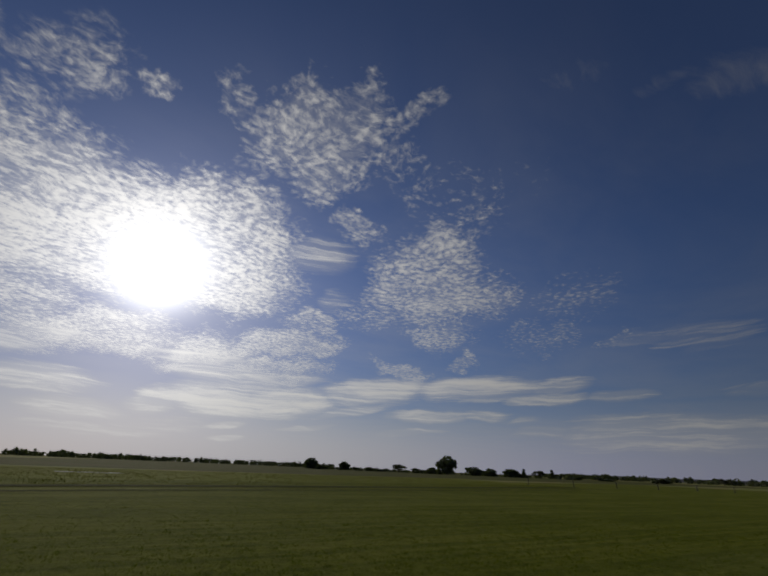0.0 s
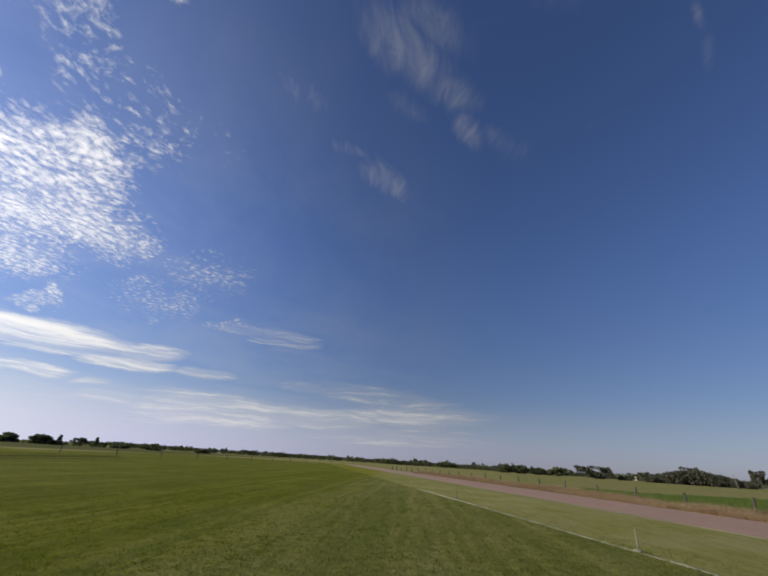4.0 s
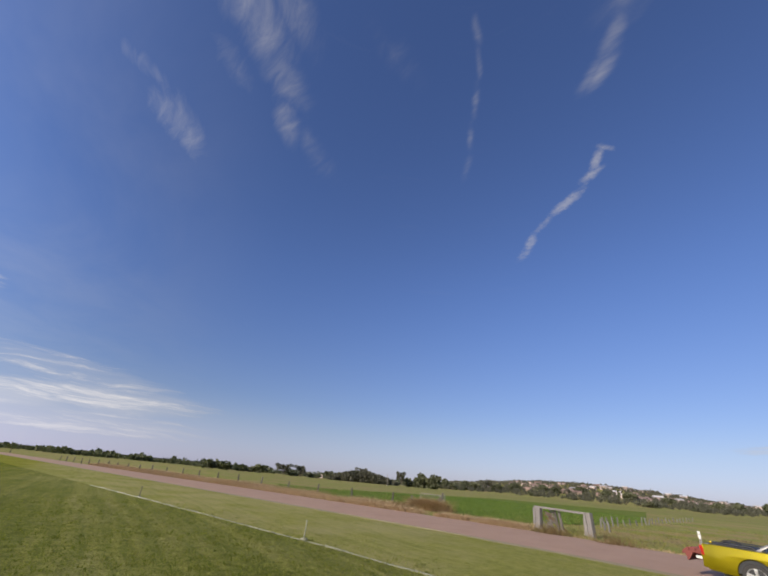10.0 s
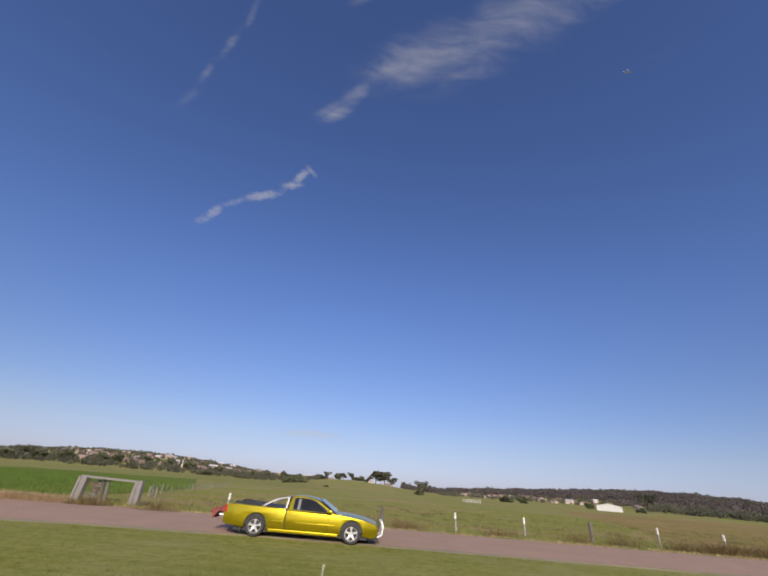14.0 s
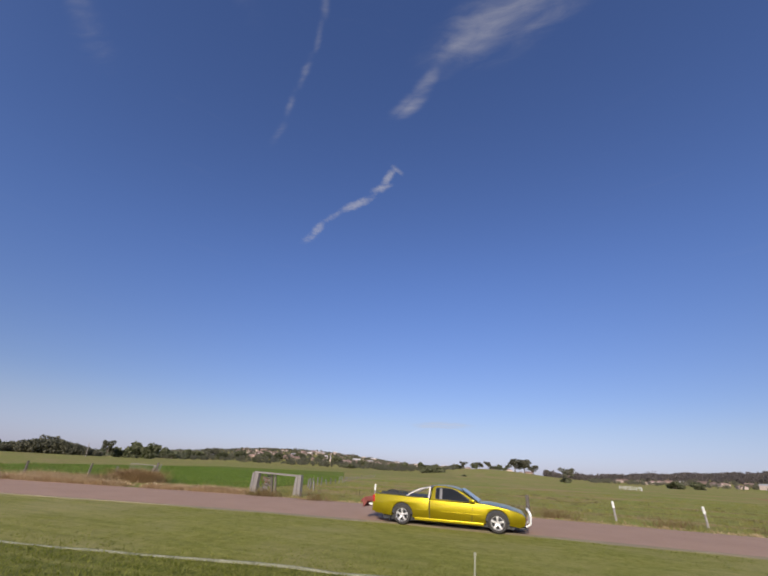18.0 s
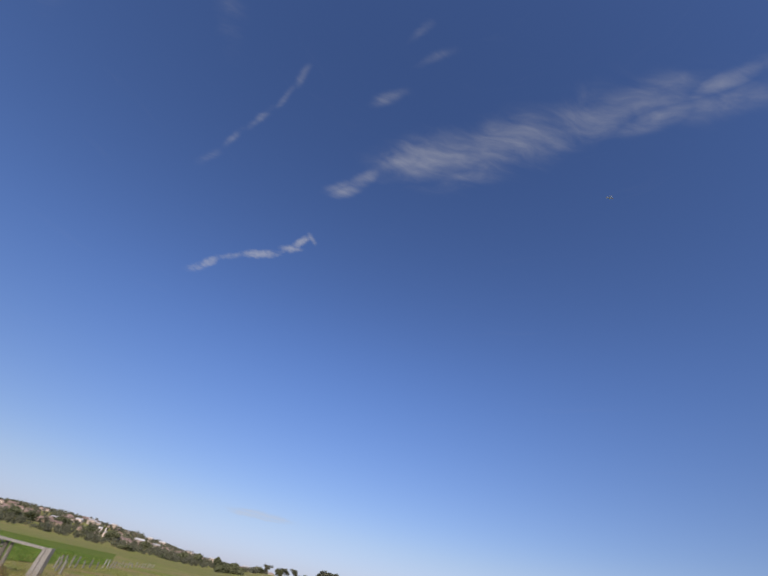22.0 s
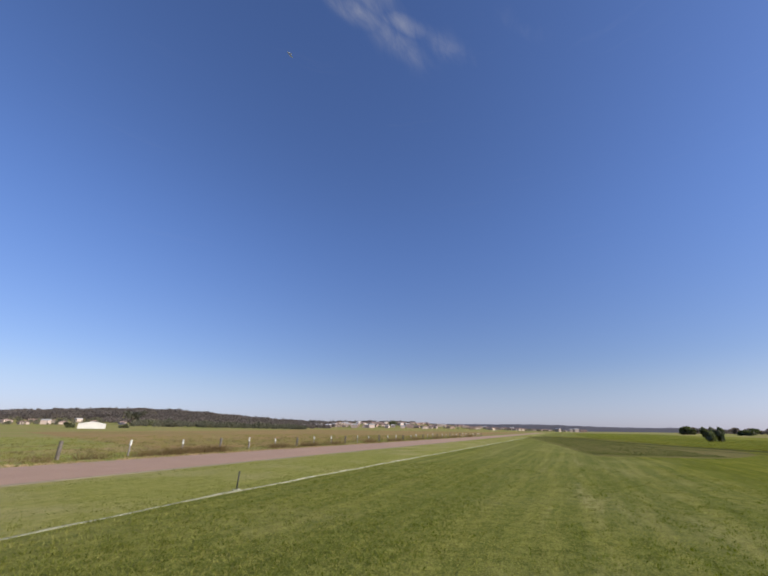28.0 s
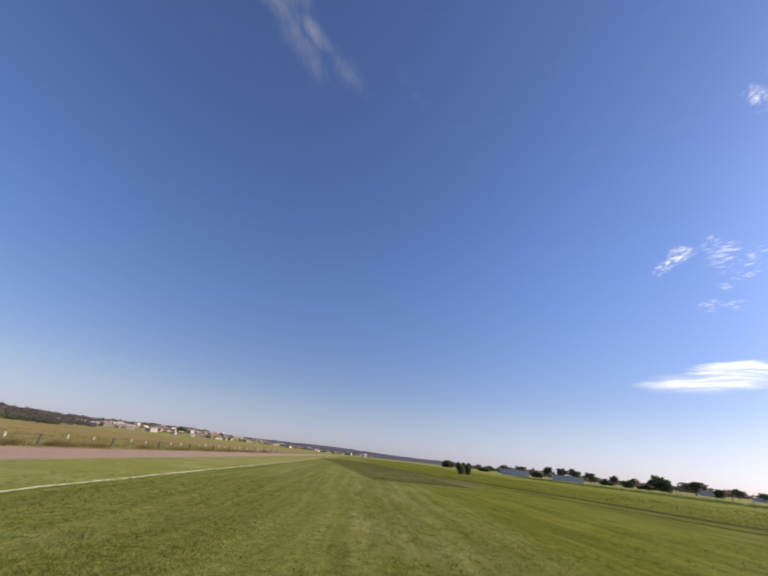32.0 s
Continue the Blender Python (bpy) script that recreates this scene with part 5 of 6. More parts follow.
def body_side(x, z):
    """Half width of the body at a length and height."""
    k = 0.915 - 0.055 * max(0.0, (z - 0.62) / 0.36) ** 2 - 0.045 * max(0.0, (0.45 - z) / 0.25) ** 2
    return k - 0.13 * ease(x, 1.75, 2.45) ** 1.5 - 0.07 * ease(-x, 2.2, 2.65)


def wheel(t, x, y, side):
    w = thing("wheel", "", "")
    for key in ("label", "category"):
        if key in w:
            del w[key]
    w.parent = t
    w.matrix_basis = pose(x, y, 0.298, 0, 0, 0 if side < 0 else 180) @ Matrix.Diagonal((0.915, 1, 0.915, 1))
    bm = bmesh.new()
    ring = [(0.215, -0.10), (0.235, -0.115), (0.29, -0.118), (0.315, -0.10), (0.325, -0.06), (0.325, 0.06), (0.315, 0.10), (0.29, 0.115), (0.215, 0.11)]
    n = 40
    rows = [[bm.verts.new((r * math.cos(2 * math.pi * i / n), yy, r * math.sin(2 * math.pi * i / n))) for r, yy in ring] for i in range(n)]
    for i in range(n):
        for k in range(len(ring)):
            j = (k + 1) % len(ring)
            bm.faces.new((rows[i][k], rows[(i + 1) % n][k], rows[(i + 1) % n][j], rows[i][j]))
    bmesh.ops.recalc_face_normals(bm, faces=bm.faces[:])
    soften(part("tyre", bm, TYRE, w))
    bm = bmesh.new()
    ring = [(0.200, -0.085), (0.222, -0.112), (0.228, -0.112), (0.228, 0.10), (0.205, 0.10)]
    rows = [[bm.verts.new((r * math.cos(2 * math.pi * i / n), yy, r * math.sin(2 * math.pi * i / n))) for r, yy in ring] for i in range(n)]
    for i in range(n):
        for k in range(len(ring)):
            j = (k + 1) % len(ring)
            bm.faces.new((rows[i][k], rows[(i + 1) % n][k], rows[(i + 1) % n][j], rows[i][j]))
    for s in range(5):
        a = 2 * math.pi * s / 5 + math.pi / 2
        m = pose(0, 0, 0, 0, -math.degrees(a), 0)
        pts = []
        for r, half, yy in ((0.03, 0.036, -0.085), (0.12, 0.030, -0.105), (0.218, 0.040, -0.098)):
            for sgn in (-1, 1):
                for dy in (0.0, 0.035):
                    pts.append(bm.verts.new(m @ Vector((r, yy + dy, sgn * half))))
        for i in (0, 4):
            a0, a1, b0, b1 = pts[i:i + 4]
            c0, c1, d0, d1 = pts[i + 4:i + 8]
            for f in ((a0, b0, d0, c0), (a1, c1, d1, b1), (a0, c0, c1, a1), (b0, b1, d1, d0)):
                bm.faces.new(f)
    bmesh.ops.create_cone(bm, cap_ends=True, segments=20, radius1=0.055, radius2=0.045, depth=0.05, matrix=pose(0, -0.09, 0, 90, 0, 0))
    bmesh.ops.recalc_face_normals(bm, faces=bm.faces[:])
    soften(part("rim", bm, ALLOY, w, "five-spoke alloy rim"))
    bm = bmesh.new()
    bmesh.ops.create_cone(bm, cap_ends=True, segments=32, radius1=0.20, radius2=0.20, depth=0.02, matrix=pose(0, 0.0, 0, 90, 0, 0))
    part("brake_disc", bm, BLACK, w)


DROP = 0.07  # the cabin sits low on the body


def ute():
    t = thing("car", "bright metallic yellow utility car parked on the gravel road", "car", pose(-2.04, 14.5, 0.035, 0, 0, 0.5) @ Matrix.Diagonal((0.96, 0.96, 0.90, 1)))

    def arch(cx, r=0.362, n=12):
        return [(cx + r * math.cos(radians(a)), 0.33 + r * math.sin(radians(a))) for a in np.linspace(-14, 194, n)]

    def shape(ob_bm, centre_top=None):
        for v in ob_bm.verts:
            s = 1 if v.co.y > 0 else -1
            k = abs(v.co.y) / 0.9
            v.co.y = s * k * body_side(v.co.x, v.co.z)

    gap = -0.62
    tub = [(-2.52, 0.30), (-2.62, 0.46), (-2.63, 0.62), (-2.60, 0.76), (-2.585, 0.895), (-2.54, 0.915), (gap - 0.012, 0.875), (gap - 0.012, 0.20)] + arch(-1.55)
    bm = bmesh.new()
    prism(bm, tub, -0.9, 0.9)
    loops(bm, 2, (0.40, 0.52, 0.56, 0.70, 0.84, 0.92))
    loops(bm, 0, (-2.4, -2.25, -0.9))
    loops(bm, 1, (-0.8, 0.8))
    shape(bm)
    edges = [e for e in bm.edges if len(e.link_faces) == 2 and e.calc_face_angle(0) > 0.9]
    bmesh.ops.bevel(bm, geom=edges, offset=0.022, segments=3, affect="EDGES", profile=0.6)
    soften(part("tub", bm, YELLOW, t))
    front = [(gap + 0.012, 0.20), (gap + 0.012, 0.845), (0.2, 0.82), (0.86, 0.82), (0.98, 0.835), (1.35, 0.805), (1.8, 0.745), (2.15, 0.67), (2.32, 0.61), (2.40, 0.52), (2.41, 0.38), (2.34, 0.24), (2.2, 0.20)] + arch(1.55)
    bm = bmesh.new()
    prism(bm, front, -0.9, 0.9)
    loops(bm, 2, (0.40, 0.52, 0.56, 0.70, 0.82))
    loops(bm, 0, (-0.2, 0.5, 1.2, 1.55, 1.95, 2.25))
    loops(bm, 1, (-0.78, -0.6, -0.3, 0.0, 0.3, 0.6, 0.78))
    shape(bm)
    for v in bm.verts:
        if v.co.x > 0.9 and v.co.z > 0.6:
            v.co.z += 0.055 * (1 - (v.co.y / 0.9) ** 2) * ease(v.co.x, 0.9, 1.3) * (1 - 0.6 * ease(v.co.x, 1.9, 2.4))
    edges = [e for e in bm.edges if len(e.link_faces) == 2 and e.calc_face_angle(0) > 0.9]
    bmesh.ops.bevel(bm, geom=edges, offset=0.024, segments=3, affect="EDGES", profile=0.6)
    soften(part("cab_body", bm, YELLOW, t))
    bm = bmesh.new()
    box(bm, 0.05, 1.70, 0.60, (gap, 0, 0.53))
    part("cab_gap", bm, BLACK, t)
    # cabin above the waist
    cabin = [(-0.60, 0.90), (-0.54, 1.325), (-0.42, 1.36), (-0.12, 1.362), (0.16, 1.33), (0.36, 1.27), (1.0, 0.90)]
    bm = bmesh.new()
    prism(bm, cabin, -0.79, 0.79)
    loops(bm, 1, (-0.5, 0.0, 0.5))
    loops(bm, 2, (1.1, 1.2))
    for v in bm.verts:
        k = (v.co.z - 0.9) / 0.46
        v.co.y *= 1.0 - 0.27 * k
        v.co.z -= DROP
        if v.co.z > 1.25 - DROP:
            v.co.z += 0.02 * (1 - (v.co.y / 0.6) ** 2)
    edges = [e for e in bm.edges if len(e.link_faces) == 2 and e.calc_face_angle(0) > 0.6]
    bmesh.ops.bevel(bm, geom=edges, offset=0.03, segments=3, affect="EDGES", profile=0.6)
    soften(part("roof", bm, YELLOW, t))

    def pane(name, outline, material, out=0.008, label=""):
        """A flat piece on the leaning cabin side, both sides of the car."""
        for s in (-1, 1):
            bm = bmesh.new()
            ring = []
            for x, z in outline:
                y = 0.79 * (1.0 - 0.27 * (z - 0.9) / 0.46)
                ring.append((x, s * (y + out), z - DROP))
            outer = [bm.verts.new(p) for p in ring]
            inner = [bm.verts.new((p[0], p[1] - s * 0.02, p[2])) for p in ring]
            bm.faces.new(outer if s < 0 else outer[::-1])
            for i in range(len(ring)):
                j = (i + 1) % len(ring)
                bm.faces.new((outer[i], outer[j], inner[j], inner[i]))
            bmesh.ops.recalc_face_normals(bm, faces=bm.faces[:])
            part(name, bm, material, t, label)

    pane("window_trim", [(-0.44, 0.93), (-0.44, 1.27), (-0.36, 1.305), (-0.10, 1.31), (0.14, 1.285), (0.30, 1.235), (0.83, 0.91)], BLACK, 0.006)
    pane("side_window", [(-0.19, 0.945), (-0.20, 1.282), (-0.08, 1.288), (0.13, 1.265), (0.27, 1.222), (0.72, 0.93)], GLASS, 0.012, "dark side window")
    pane("quarter_window", [(-0.415, 0.96), (-0.415, 1.25), (-0.35, 1.28), (-0.31, 1.283), (-0.30, 0.955)], GLASS, 0.012)
    pane("pillar_cover", [(-0.295, 0.945), (-0.285, 1.265), (-0.215, 1.27), (-0.215, 0.94)], SILVER, 0.014, "silver door pillar")
    bm = bmesh.new()
    pts = [bm.verts.new(p) for p in ((0.965, -0.70, 0.925), (0.965, 0.70, 0.925), (0.415, 0.56, 1.297), (0.415, -0.56, 1.297), (0.95, -0.70, 0.915), (0.95, 0.70, 0.915), (0.40, 0.56, 1.285), (0.40, -0.56, 1.285))]
    for f in ((0, 1, 2, 3), (7, 6, 5, 4), (0, 4, 5, 1), (1, 5, 6, 2), (2, 6, 7, 3), (3, 7, 4, 0)):
        bm.faces.new([pts[i] for i in f])
    for v in bm.verts:
        v.co.x += 0.016
        v.co.z += 0.016 - DROP
    part("windscreen", bm, GLASS, t, "raked dark windscreen")
    bm = bmesh.new()
    box(bm, 0.02, 1.06, 0.24, (-0.59, 0, 1.07), (0, -8, 0), 0.008)
    part("rear_window", bm, GLASS, t)
    # sports bar behind the cab
    for s in (-1, 1):
        bm = bmesh.new()
        arc = [(-1.50, 0.955), (-1.40, 1.03), (-1.25, 1.13), (-1.05, 1.225), (-0.85, 1.285), (-0.66, 1.315), (-0.60, 1.318)]
        low = [(-0.60, 1.262), (-0.68, 1.26), (-0.86, 1.228), (-1.03, 1.172), (-1.2, 1.088), (-1.32, 1.01), (-1.38, 0.955)]
        prism(bm, [(x, z - DROP) for x, z in arc + low], s * 0.70 - 0.035, s * 0.70 + 0.035, 0.01)
        for v in bm.verts:
            v.co.y -= s * 0.12 * max(0, (v.co.z - 0.95) / 0.37)
        soften(part("sports_bar", bm, SILVER, t, "silver arched sports bar"))
        bm = bmesh.new()
        prism(bm, [(-0.70, 0.84), (-0.655, 1.22), (-0.60, 1.23), (-0.63, 0.84)], s * 0.70 - 0.04, s * 0.70 + 0.04, 0.008)
        for v in bm.verts:
            v.co.y -= s * 0.12 * max(0, (v.co.z - 0.95) / 0.37)
        part("bar_upright", bm, SILVER, t)
    bm = bmesh.new()
    tube(bm, [(-0.64, -0.58, 1.225), (-0.64, 0.58, 1.225)], 0.035, 8)
    part("bar_crosspiece", bm, SILVER, t)
    # load bed
    bm = bmesh.new()
    box(bm, 1.78, 1.42, 0.03, (-1.56, 0, 0.91), (0, 1.2, 0), 0.01)
    part("bed_liner", bm, BLACK, t, "black bed liner")
    for s in (-1, 1):
        bm = bmesh.new()
        tube(bm, [(-2.42, s * 0.66, 0.92), (-2.35, s * 0.66, 0.975), (-1.55, s * 0.66, 0.955), (-1.48, s * 0.66, 0.90)], 0.022, 7)
        part("side_rail", bm, BLACK, t)
    bm = bmesh.new()
    for i in range(14):
        a = 2 * math.pi * i / 14
        b = 2 * math.pi * (i + 1) / 14
        rod(bm, (-2.05 + 0.2 * math.cos(a), -0.35 + 0.1 * math.sin(a), 0.965 + 0.06 * math.sin(a)), (-2.05 + 0.2 * math.cos(b), -0.35 + 0.1 * math.sin(b), 0.965 + 0.06 * math.sin(b)), 0.03, 0.03, 6)
    part("coiled_hose", bm, BLACK, t, "black coiled hose in the bed")
    bm = bmesh.new()
    box(bm, 0.05, 0.2, 0.05, (-2.40, -0.6, 0.955), (0, 0, 0), 0.012)
    part("strap_hook", bm, YELLOW, t)
    # lamps, bumpers, trims
    for s in (-1, 1):
        bm = bmesh.new()
        box(bm, 0.07, 0.15, 0.24, (-2.585, s * 0.79, 0.75), (0, -6, 0), 0.02)
        part("tail_lamp", bm, LAMP_RED, t, "red tail lamp")
        bm = bmesh.new()
        box(bm, 0.26, 0.22, 0.115, (2.20, s * 0.665, 0.57), (0, 16, s * -26), 0.03)
        soften(part("headlight", bm, LAMP_CLEAR, t, "clear headlight"))
        bm = bmesh.new()
        box(bm, 0.17, 0.16, 0.105, (0.80, s * 0.985, 0.90), (0, 0, s * 8), 0.035)
        mirror = soften(part("door_mirror", bm, YELLOW, t))
        bm = bmesh.new()
        box(bm, 0.06, 0.10, 0.03, (0.81, s * 0.885, 0.855), (0, 0, 0), 0.008)
        part("mirror_arm", bm, BLACK, t)
        bm = bmesh.new()
        box(bm, 0.17, 0.03, 0.028, (-0.33, s * 0.912, 0.71), (0, 0, 0), 0.01)
        part("door_handle", bm, YELLOW, t)
        bm = bmesh.new()
        box(bm, 1.28, 0.012, 0.016, (0.35, s * 0.919, 0.50), (0, 0, 0), 0.008)
        part("side_moulding", bm, YELLOW, t)
        bm = bmesh.new()
        box(bm, 0.38, 0.012, 0.016, (-0.88, s * 0.919, 0.50), (0, 0, 0), 0.008)
        part("side_moulding", bm, YELLOW, t)
        bm = bmesh.new()
        box(bm, 2.25, 0.05, 0.09, (0.0, s * 0.868, 0.215), (0, 0, 0), 0.02)
        part("sill_skirt", bm, YELLOW, t)
        bm = bmesh.new()
        box(bm, 0.012, 0.012, 0.60, (0.78, s * 0.908, 0.55), (0, 6, 0))
        part("door_shut_line", bm, BLACK, t)
        bm = bmesh.new()
        box(bm, 0.03, 0.20, 0.22, (-1.99, s * 0.78, 0.19), (0, 8, 0), 0.008)
        part("mud_flap", bm, BLACK, t)
        for cx in (-1.55, 1.55):
            bm = bmesh.new()
            prism(bm, [(cx + 0.375 * math.cos(radians(a)), 0.33 + 0.375 * math.sin(radians(a))) for a in range(0, 181, 15)], s * 0.52, s * 0.86)
            part("wheel_well", bm, BLACK, t)
    bm = bmesh.new()
    box(bm, 0.10, 0.95, 0.17, (2.385, 0, 0.45), (0, 0, 0), 0.03)
    part("grille", bm, BLACK, t)
    bm = bmesh.new()
    box(bm, 0.30, 1.5, 0.05, (2.27, 0, 0.185), (0, 0, 0), 0.02)
    part("front_lip", bm, BLACK, t)
    bm = bmesh.new()
    for s in (-1, 1):
        tube(bm, [(2.40, s * 0.46, 0.22), (2.54, s * 0.46, 0.30), (2.57, s * 0.46, 0.55), (2.53, s * 0.43, 0.68), (2.50, s * 0.38, 0.70)], 0.036, 10)
    tube(bm, [(2.50, -0.38, 0.70), (2.50, 0.38, 0.70)], 0.036, 10)
    tube(bm, [(2.57, -0.46, 0.46), (2.57, 0.46, 0.46)], 0.03, 10)
    soften(part("nudge_bar", bm, CHROME, t, "bright white-metal nudge bar"), 50)
    bm = bmesh.new()
    box(bm, 0.14, 1.62, 0.14, (-2.58, 0, 0.40), (0, 0, 0), 0.04)
    soften(part("rear_bumper", bm, YELLOW, t))
    bm = bmesh.new()
    box(bm, 4.3, 1.56, 0.15, (-0.1, 0, 0.215))
    part("underside", bm, BLACK, t)
    # red carrier folded over the tow bar
    bm = bmesh.new()
    for y in (-0.52, -0.2, 0.15, 0.42):
        prism(bm, ((-2.60, 0.54), (-2.60, 0.72), (-2.80, 0.76), (-3.02, 0.75), (-3.16, 0.66), (-3.20, 0.56), (-3.12, 0.58), (-3.06, 0.40), (-2.98, 0.52), (-2.92, 0.62), (-2.74, 0.60)), y, y + 0.05, 0.01)
    for x, z in ((-2.70, 0.70), (-2.86, 0.72), (-3.02, 0.70), (-3.14, 0.60), (-3.05, 0.45)):
        tube(bm, [(x, -0.56, z), (x, 0.5, z)], 0.034, 7)
    box(bm, 0.36, 1.0, 0.06, (-2.84, -0.03, 0.66), (0, 0, 0), 0.015)
    part("tow_carrier", bm, RED_FRAME, t, "red-brown steel carrier on the tow bar")
    bm = bmesh.new()
    box(bm, 0.20, 0.1, 0.07, (-2.76, -0.5, 0.53), (0, 0, 0), 0.015)
    part("tow_lamp", bm, WHITE_PAINT, t)
    for x in (-1.55, 1.55):
        wheel(t, x, -0.80, -1)
        wheel(t, x, 0.80, 1)


ute()


# ---------- model aeroplane in the air ----------
def model_plane():
    a, e, d = radians(44.6), radians(51.0), 95.0
    p = (d * math.cos(e) * math.cos(a), d * math.cos(e) * math.sin(a), EYE + d * math.sin(e))
    t = thing("model_aeroplane", "small white radio-controlled model aeroplane flying overhead", "model plane", pose(*p, 18, -12, 70))
    bm = bmesh.new()
    rod(bm, (-0.5, 0, 0), (0.35, 0, 0), 0.03, 0.06, 10)
    rod(bm, (0.35, 0, 0), (0.5, 0, 0), 0.06, 0.03, 10)
    part("fuselage", bm, WHITE_PAINT, t, smooth=True)
    for name, sx, sy, at in (("wing", 0.24, 1.35, (0.1, 0, 0.03)), ("tailplane", 0.13, 0.44, (-0.45, 0, 0.02))):
        bm = bmesh.new()
        box(bm, sx, sy, 0.02, at, (0, 0, 0), 0.008)
        part(name, bm, WHITE_PAINT, t)
    bm = bmesh.new()
    box(bm, 0.15, 0.015, 0.18, (-0.46, 0, 0.11), (0, 0, 0), 0.005)
    part("fin", bm, WHITE_PAINT, t)
    bm = bmesh.new()
    box(bm, 0.015, 0.26, 0.02, (0.52, 0, 0), (20, 0, 0), 0.004)
    part("propeller", bm, BLACK, t)


model_plane()


# ---------- grass, weeds and dry verge ----------
def blades(name, label, material, seed, places, low, high, width, per, spread, category="grass", droop=0.35):
    """Tufts of bent blades at many places, as one mass."""
    rng = np.random.default_rng(seed)
    pts = np.array(places, dtype=float)
    n = len(pts) * per
    base = np.repeat(pts, per, axis=0)
    size = np.repeat(rng.uniform(0.7, 1.3, len(pts)), per)
    ang = rng.uniform(0, 2 * np.pi, n)
    rad = spread * np.sqrt(rng.uniform(0, 1, n))
    root = np.stack([base[:, 0] + rad * np.cos(ang), base[:, 1] + rad * np.sin(ang), base[:, 2] - 0.01], 1)
    h = rng.uniform(low, high, n) * size
    face = rng.uniform(0, 2 * np.pi, n)
    side = np.stack([np.cos(face), np.sin(face), np.zeros(n)], 1) * (width * rng.uniform(0.6, 1.4, n))[:, None]
    lean = np.stack([np.cos(ang), np.sin(ang), np.zeros(n)], 1) * (h * droop * rng.uniform(0.2, 1.6, n))[:, None]
    up = np.zeros((n, 3))
    up[:, 2] = h
    v = np.concatenate([root - side, root + side, root + side * 0.7 + lean * 0.35 + up * 0.6, root - side * 0.7 + lean * 0.35 + up * 0.6, root + lean + up], 0)
    i = np.arange(n)
    quads = np.stack([i, i + n, i + 2 * n, i + 3 * n], 1).tolist()
    tris = np.stack([i + 3 * n, i + 2 * n, i + 4 * n], 1).tolist()
    ob = raw(name, v.tolist(), quads + tris, material)
    return tagged(ob, label, category, kind="stuff")


def on_track(px, py):
    """Tyres have pressed the grass flat here."""
    mid = -10.8 + 0.45 * ease(px, 4, 19) * 5.3 + 0.19 * max(px - 19, 0)
    return 3 < px < 30 and any(abs(py - mid - shift) < 0.22 for shift in (0.0, 1.1, 2.6, 3.6))


rnd = random.Random(5)
green, straw, lush = [], [], []
for _ in range(88000):
    r, a = (rnd.uniform(2.2, 6.0) + 17 * rnd.random() ** 1.5) if rnd.random() > 0.10 else 5.0 * math.sqrt(rnd.random()), rnd.uniform(0, 2 * math.pi)
    px, py = r * math.cos(a), r * math.sin(a)
    edge_y = beside(px, near_edge(px))[1]
    if py < edge_y - 0.5 and not on_track(px, py):
        dry = 0.5 * noise.noise((px * 0.16, py * 0.5, 4.0)) + 0.6 * noise.noise((px * 0.8, py * 1.1, 1.0)) + 0.6 * math.exp(-((py - 0.6) / 2.6) ** 2) * (px > 0) + 0.28 * math.sin(py * 1.9 + 1.5 * noise.noise((px * 0.08, py * 0.1, 7.0)))
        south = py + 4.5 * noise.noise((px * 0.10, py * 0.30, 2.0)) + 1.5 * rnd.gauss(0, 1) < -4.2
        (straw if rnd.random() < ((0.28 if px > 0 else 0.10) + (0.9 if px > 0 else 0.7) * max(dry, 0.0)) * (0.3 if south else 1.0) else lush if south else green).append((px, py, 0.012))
blades("lawn_blades", "short green blades of mown grass", GREEN_BLADE, 6, green, 0.018, 0.065, 0.0062, 7, 0.075, droop=0.9)
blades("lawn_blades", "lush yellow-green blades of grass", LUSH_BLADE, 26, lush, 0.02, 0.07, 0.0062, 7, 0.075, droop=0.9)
blades("lawn_straw", "straw-coloured clippings and dry blades in the mown grass", STRAW_BLADE, 16, straw, 0.012, 0.042, 0.006, 7, 0.09, droop=1.3)
spots, brown, tall, edging, heaps = [], [], [], [], []
for _ in range(12500):
    x = rnd.uniform(-85, -9.5)
    thick = noise.noise((x * 0.45, 3.0, 0.0)) + 0.5 * noise.noise((x * 1.7, 9.0, 0.0))
    if rnd.random() > 0.34 + 1.3 * thick:
        continue
    off = far_edge(x) + 0.1 + abs(rnd.gauss(0, 0.9)) * (1.5 if x < -24 else 0.6)
    px, py = beside(x, off)
    spots.append((px, py, 0.02))
heap = [(-24.2 + rnd.gauss(0, 0.75), 21.9 + rnd.gauss(0, 0.4), 0.0) for _ in range(420)]
blades("dry_heap", "tall tangled brown-yellow grass heaped round the old gate", leafy("tangle", (0.22, 0.14, 0.07), (0.42, 0.29, 0.15), 0.8, 0.3, 0.1, (1.0, 0.86, 0.55)), 17, heap, 0.22, 0.78, 0.010, 24, 0.32, "dry grass", 1.2)
for _ in range(1700):
    x = rnd.uniform(-9, 120)
    px, py = beside(x, far_edge(x) + abs(rnd.gauss(0, 0.4)))
    (edging if rnd.random() < 0.85 else tall).append((px, py, 0.02))
for _ in range(120):
    x = -20.0 - 64 * rnd.random()
    cx, cy = beside(x, far_edge(x) + rnd.uniform(0.4, 3.4))
    for _ in range(34):
        heaps.append((cx + rnd.gauss(0, 0.6), cy + rnd.gauss(0, 0.35), 0.0))
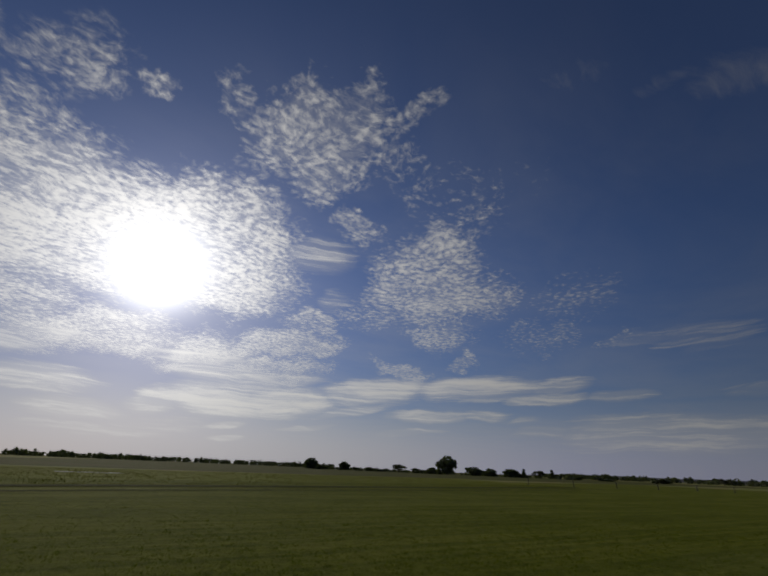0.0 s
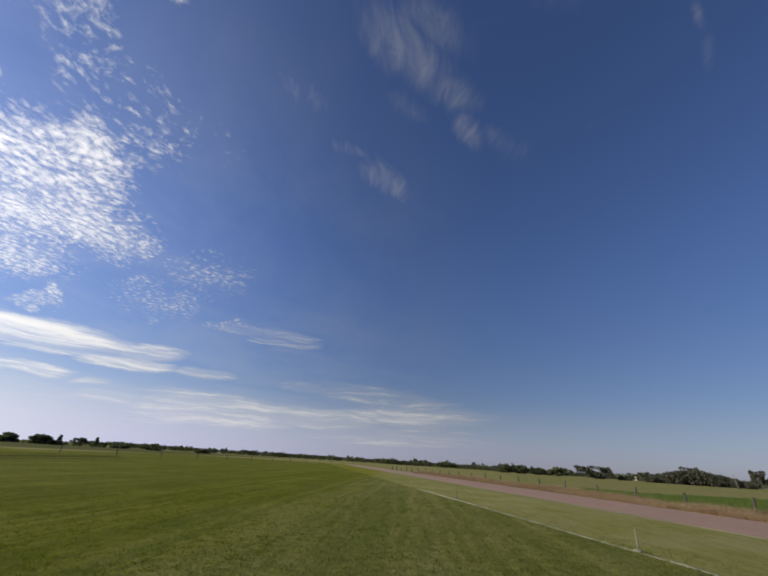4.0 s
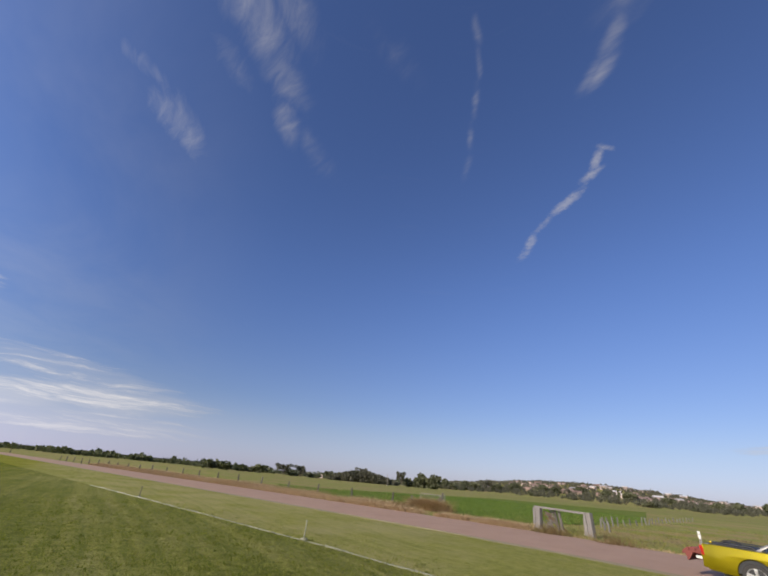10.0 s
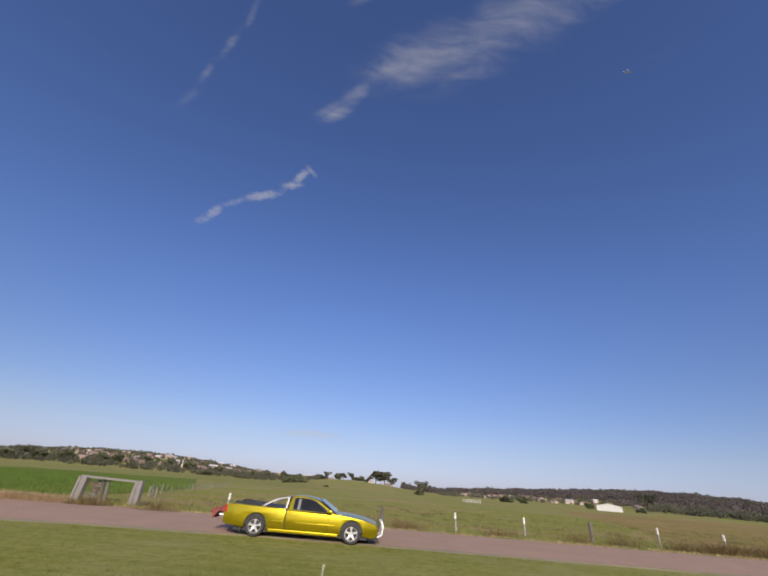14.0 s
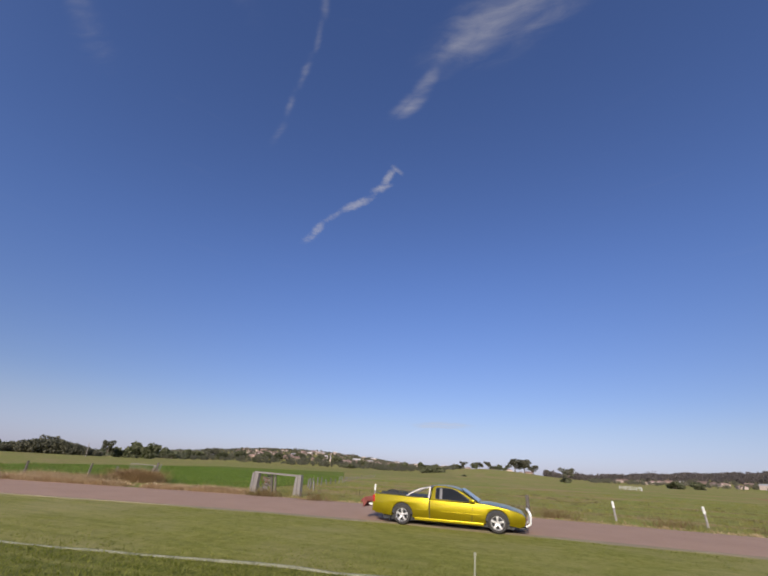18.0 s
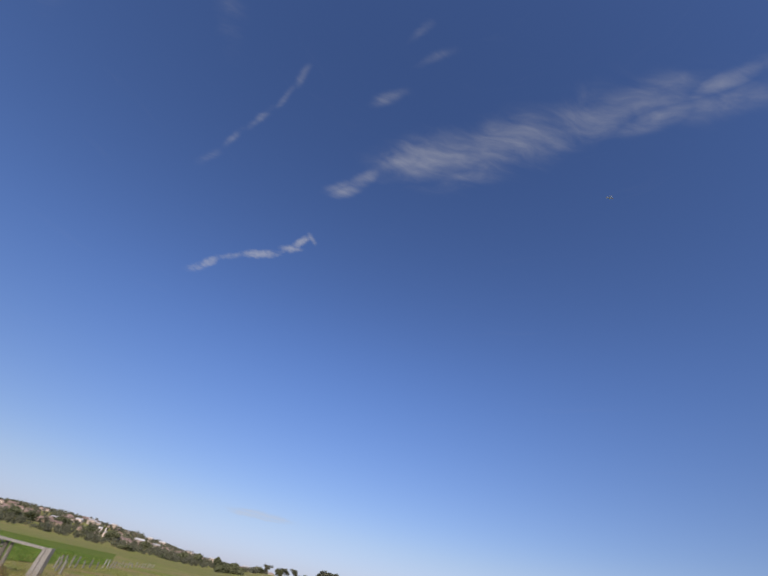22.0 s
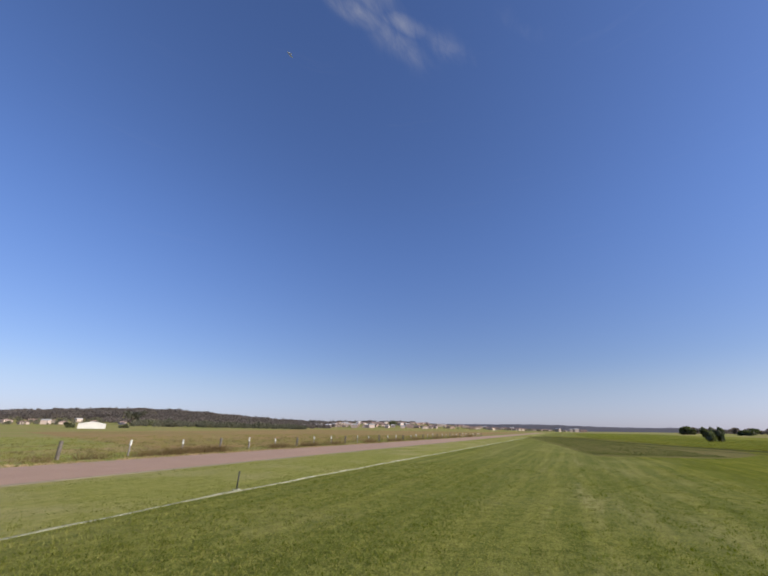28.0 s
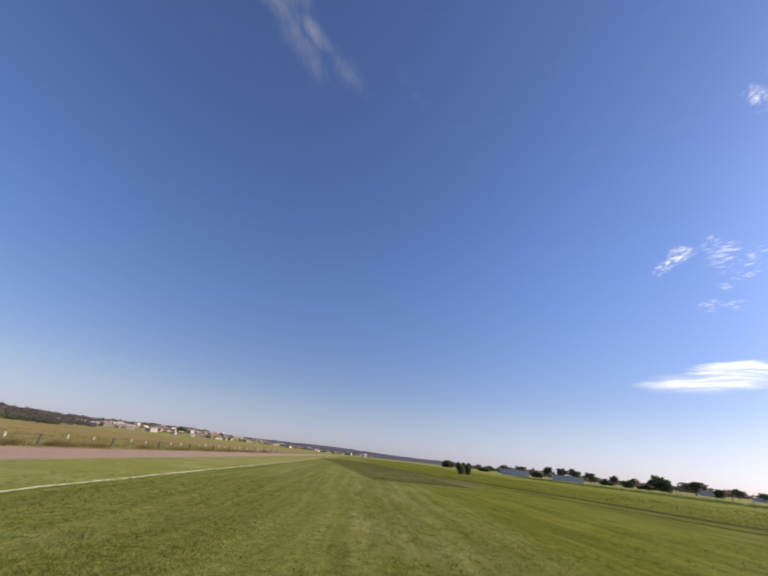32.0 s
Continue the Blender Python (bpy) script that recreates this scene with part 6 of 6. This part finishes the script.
blades("dry_heaps", "low rounded heaps of pale dry grass beside the road", STRAW, 18, heaps, 0.10, 0.50, 0.011, 20, 0.26, "dry grass", 1.15)
blades("dry_edging", "thin line of short straw along the road edge", STRAW, 19, edging, 0.03, 0.10, 0.012, 10, 0.22, "dry grass", 0.9)
blades("dry_verge", "pale straw-coloured dry grass along the road", STRAW, 7, spots, 0.06, 0.32, 0.011, 18, 0.30, "dry grass", 1.2)
for cx, n in ((-12.7, 14), (-9.6, 8), (-24.6, 26), (-1.2, 12), (1.8, 10), (6.2, 6), (10.0, 5), (12.6, 6), (15.4, 12), (17.6, 44), (20.2, 44), (27, 22), (31.5, 24), (36, 18), (44, 26), (52, 22), (61, 24), (72, 26), (85, 30), (100, 30), (-33, 14), (-44, 14)):
    for _ in range(n):
        px = cx + rnd.gauss(0, 0.5 + 0.008 * abs(cx))
        brown.append((px, beside(px, fence_off(px) - 0.6)[1] + rnd.gauss(0, 0.3), 0.0))
blades("brown_weeds", "brown dried weeds standing round the fence posts", BROWN_WEED, 8, brown, 0.10, 0.52, 0.010, 36, 0.30, "weeds", 1.1)
for _ in range(5200):
    x = rnd.uniform(-14, 110)
    px, py = beside(x, far_edge(x) + 0.8 + 22 * rnd.random() ** 1.7)
    tall.append((px, py, 0.0))
blades("pasture_tufts", "rough green and brown tufts of pasture grass", leafy("pasture_blade", (0.150, 0.155, 0.040), (0.300, 0.262, 0.100), 0.8, 0.35, 0.05), 9, tall, 0.04, 0.14, 0.011, 9, 0.30, "grass", 1.0)
crop = []
while len(crop) < 6000:
    px, py = rnd.uniform(-62, -17), rnd.uniform(12, 70)
    bearing = math.degrees(math.atan2(py, px))
    reach = math.hypot(px, py)
    if 113 < bearing < 158 and reach < 62 + 1.6 * max(0.0, 150 - bearing) and py > 22.8 - 0.42 * max(0.0, -24 - px) and (bearing > 124.5 or px < -17.5 - 0.22 * (py - 33)):
        crop.append((px, py, 0.02))
blades("crop_blades", "dense bright green young crop", leafy("crop_blade", (0.065, 0.110, 0.012), (0.125, 0.185, 0.032), 0.7), 10, crop, 0.10, 0.22, 0.014, 6, 0.4, "crop", 0.5)
field = []
for _ in range(3200):
    u, v = rnd.random(), rnd.random() ** 1.6
    a, b = Vector((32, -1.6)).lerp(Vector((34, -9.5)), u), Vector((108, 8)).lerp(Vector((104, -5)), u)
    p = a.lerp(b, v)
    field.append((p.x, p.y, 0.02))
blades("tall_grass", "uncut dull green grass standing higher than the lawn", leafy("tall_blade", (0.090, 0.096, 0.022), (0.155, 0.155, 0.042), 0.7), 12, field, 0.06, 0.14, 0.010, 9, 0.45, "grass", 0.5)
rush = []
for _ in range(420):
    x = rnd.uniform(-8, 90)
    px, py = beside(x, far_edge(x) + 1.6 + 26 * rnd.random() ** 1.4)
    rush.append((px, py, 0.0))
blades("rush_clumps", "dark green-brown clumps of rushes dotted over the pasture", leafy("rush_blade", (0.085, 0.085, 0.030), (0.165, 0.140, 0.060), 0.7), 15, rush, 0.06, 0.22, 0.012, 28, 0.45, "grass", 0.9)
tufts = []
for _ in range(5200):
    x = rnd.uniform(-16, 95)
    px, py = beside(x, far_edge(x) + 1.2 + 46 * rnd.random() ** 1.3)
    tufts.append((px, py, 0.0))
blades("pasture_tufts", "short uneven green and straw tufts over the pasture", leafy("tuft_blade", (0.120, 0.130, 0.026), (0.33, 0.29, 0.10), 0.7, 0.4, 0.05), 27, tufts, 0.05, 0.15, 0.013, 12, 0.3, "grass", 0.7)
bright = []
for _ in range(6500):
    u, v = rnd.random(), rnd.random() ** 1.3
    k = 7 * u
    i = min(int(k), 6)
    a = Vector(FIELD_EDGE[i]).lerp(Vector(FIELD_EDGE[i + 1]), k - i)
    bright.append((a.x + rnd.uniform(-2, 2), a.y - 2.0 - 42 * v, 0.03))
blades("bright_grass_blades", "longer bright yellow-green grass standing in the open field", leafy("bright_blade", (0.17, 0.160, 0.022), (0.225, 0.206, 0.040), 0.7, 0.2, 0.04), 14, bright, 0.06, 0.15, 0.02, 6, 0.7, "grass", 0.9)
cane = []
for _ in range(2600):
    u = rnd.random()
    px, py = 150 - 115 * u, -62 - 30 * u + rnd.uniform(-7, 7)
    cane.append((px, py, 0.0))
blades("reed_belt", "belt of pale green tall grass across the far field", leafy("reed_blade", (0.12, 0.15, 0.035), (0.22, 0.24, 0.07), 0.7), 13, cane, 0.3, 0.7, 0.03, 6, 0.6, "grass", 0.4)
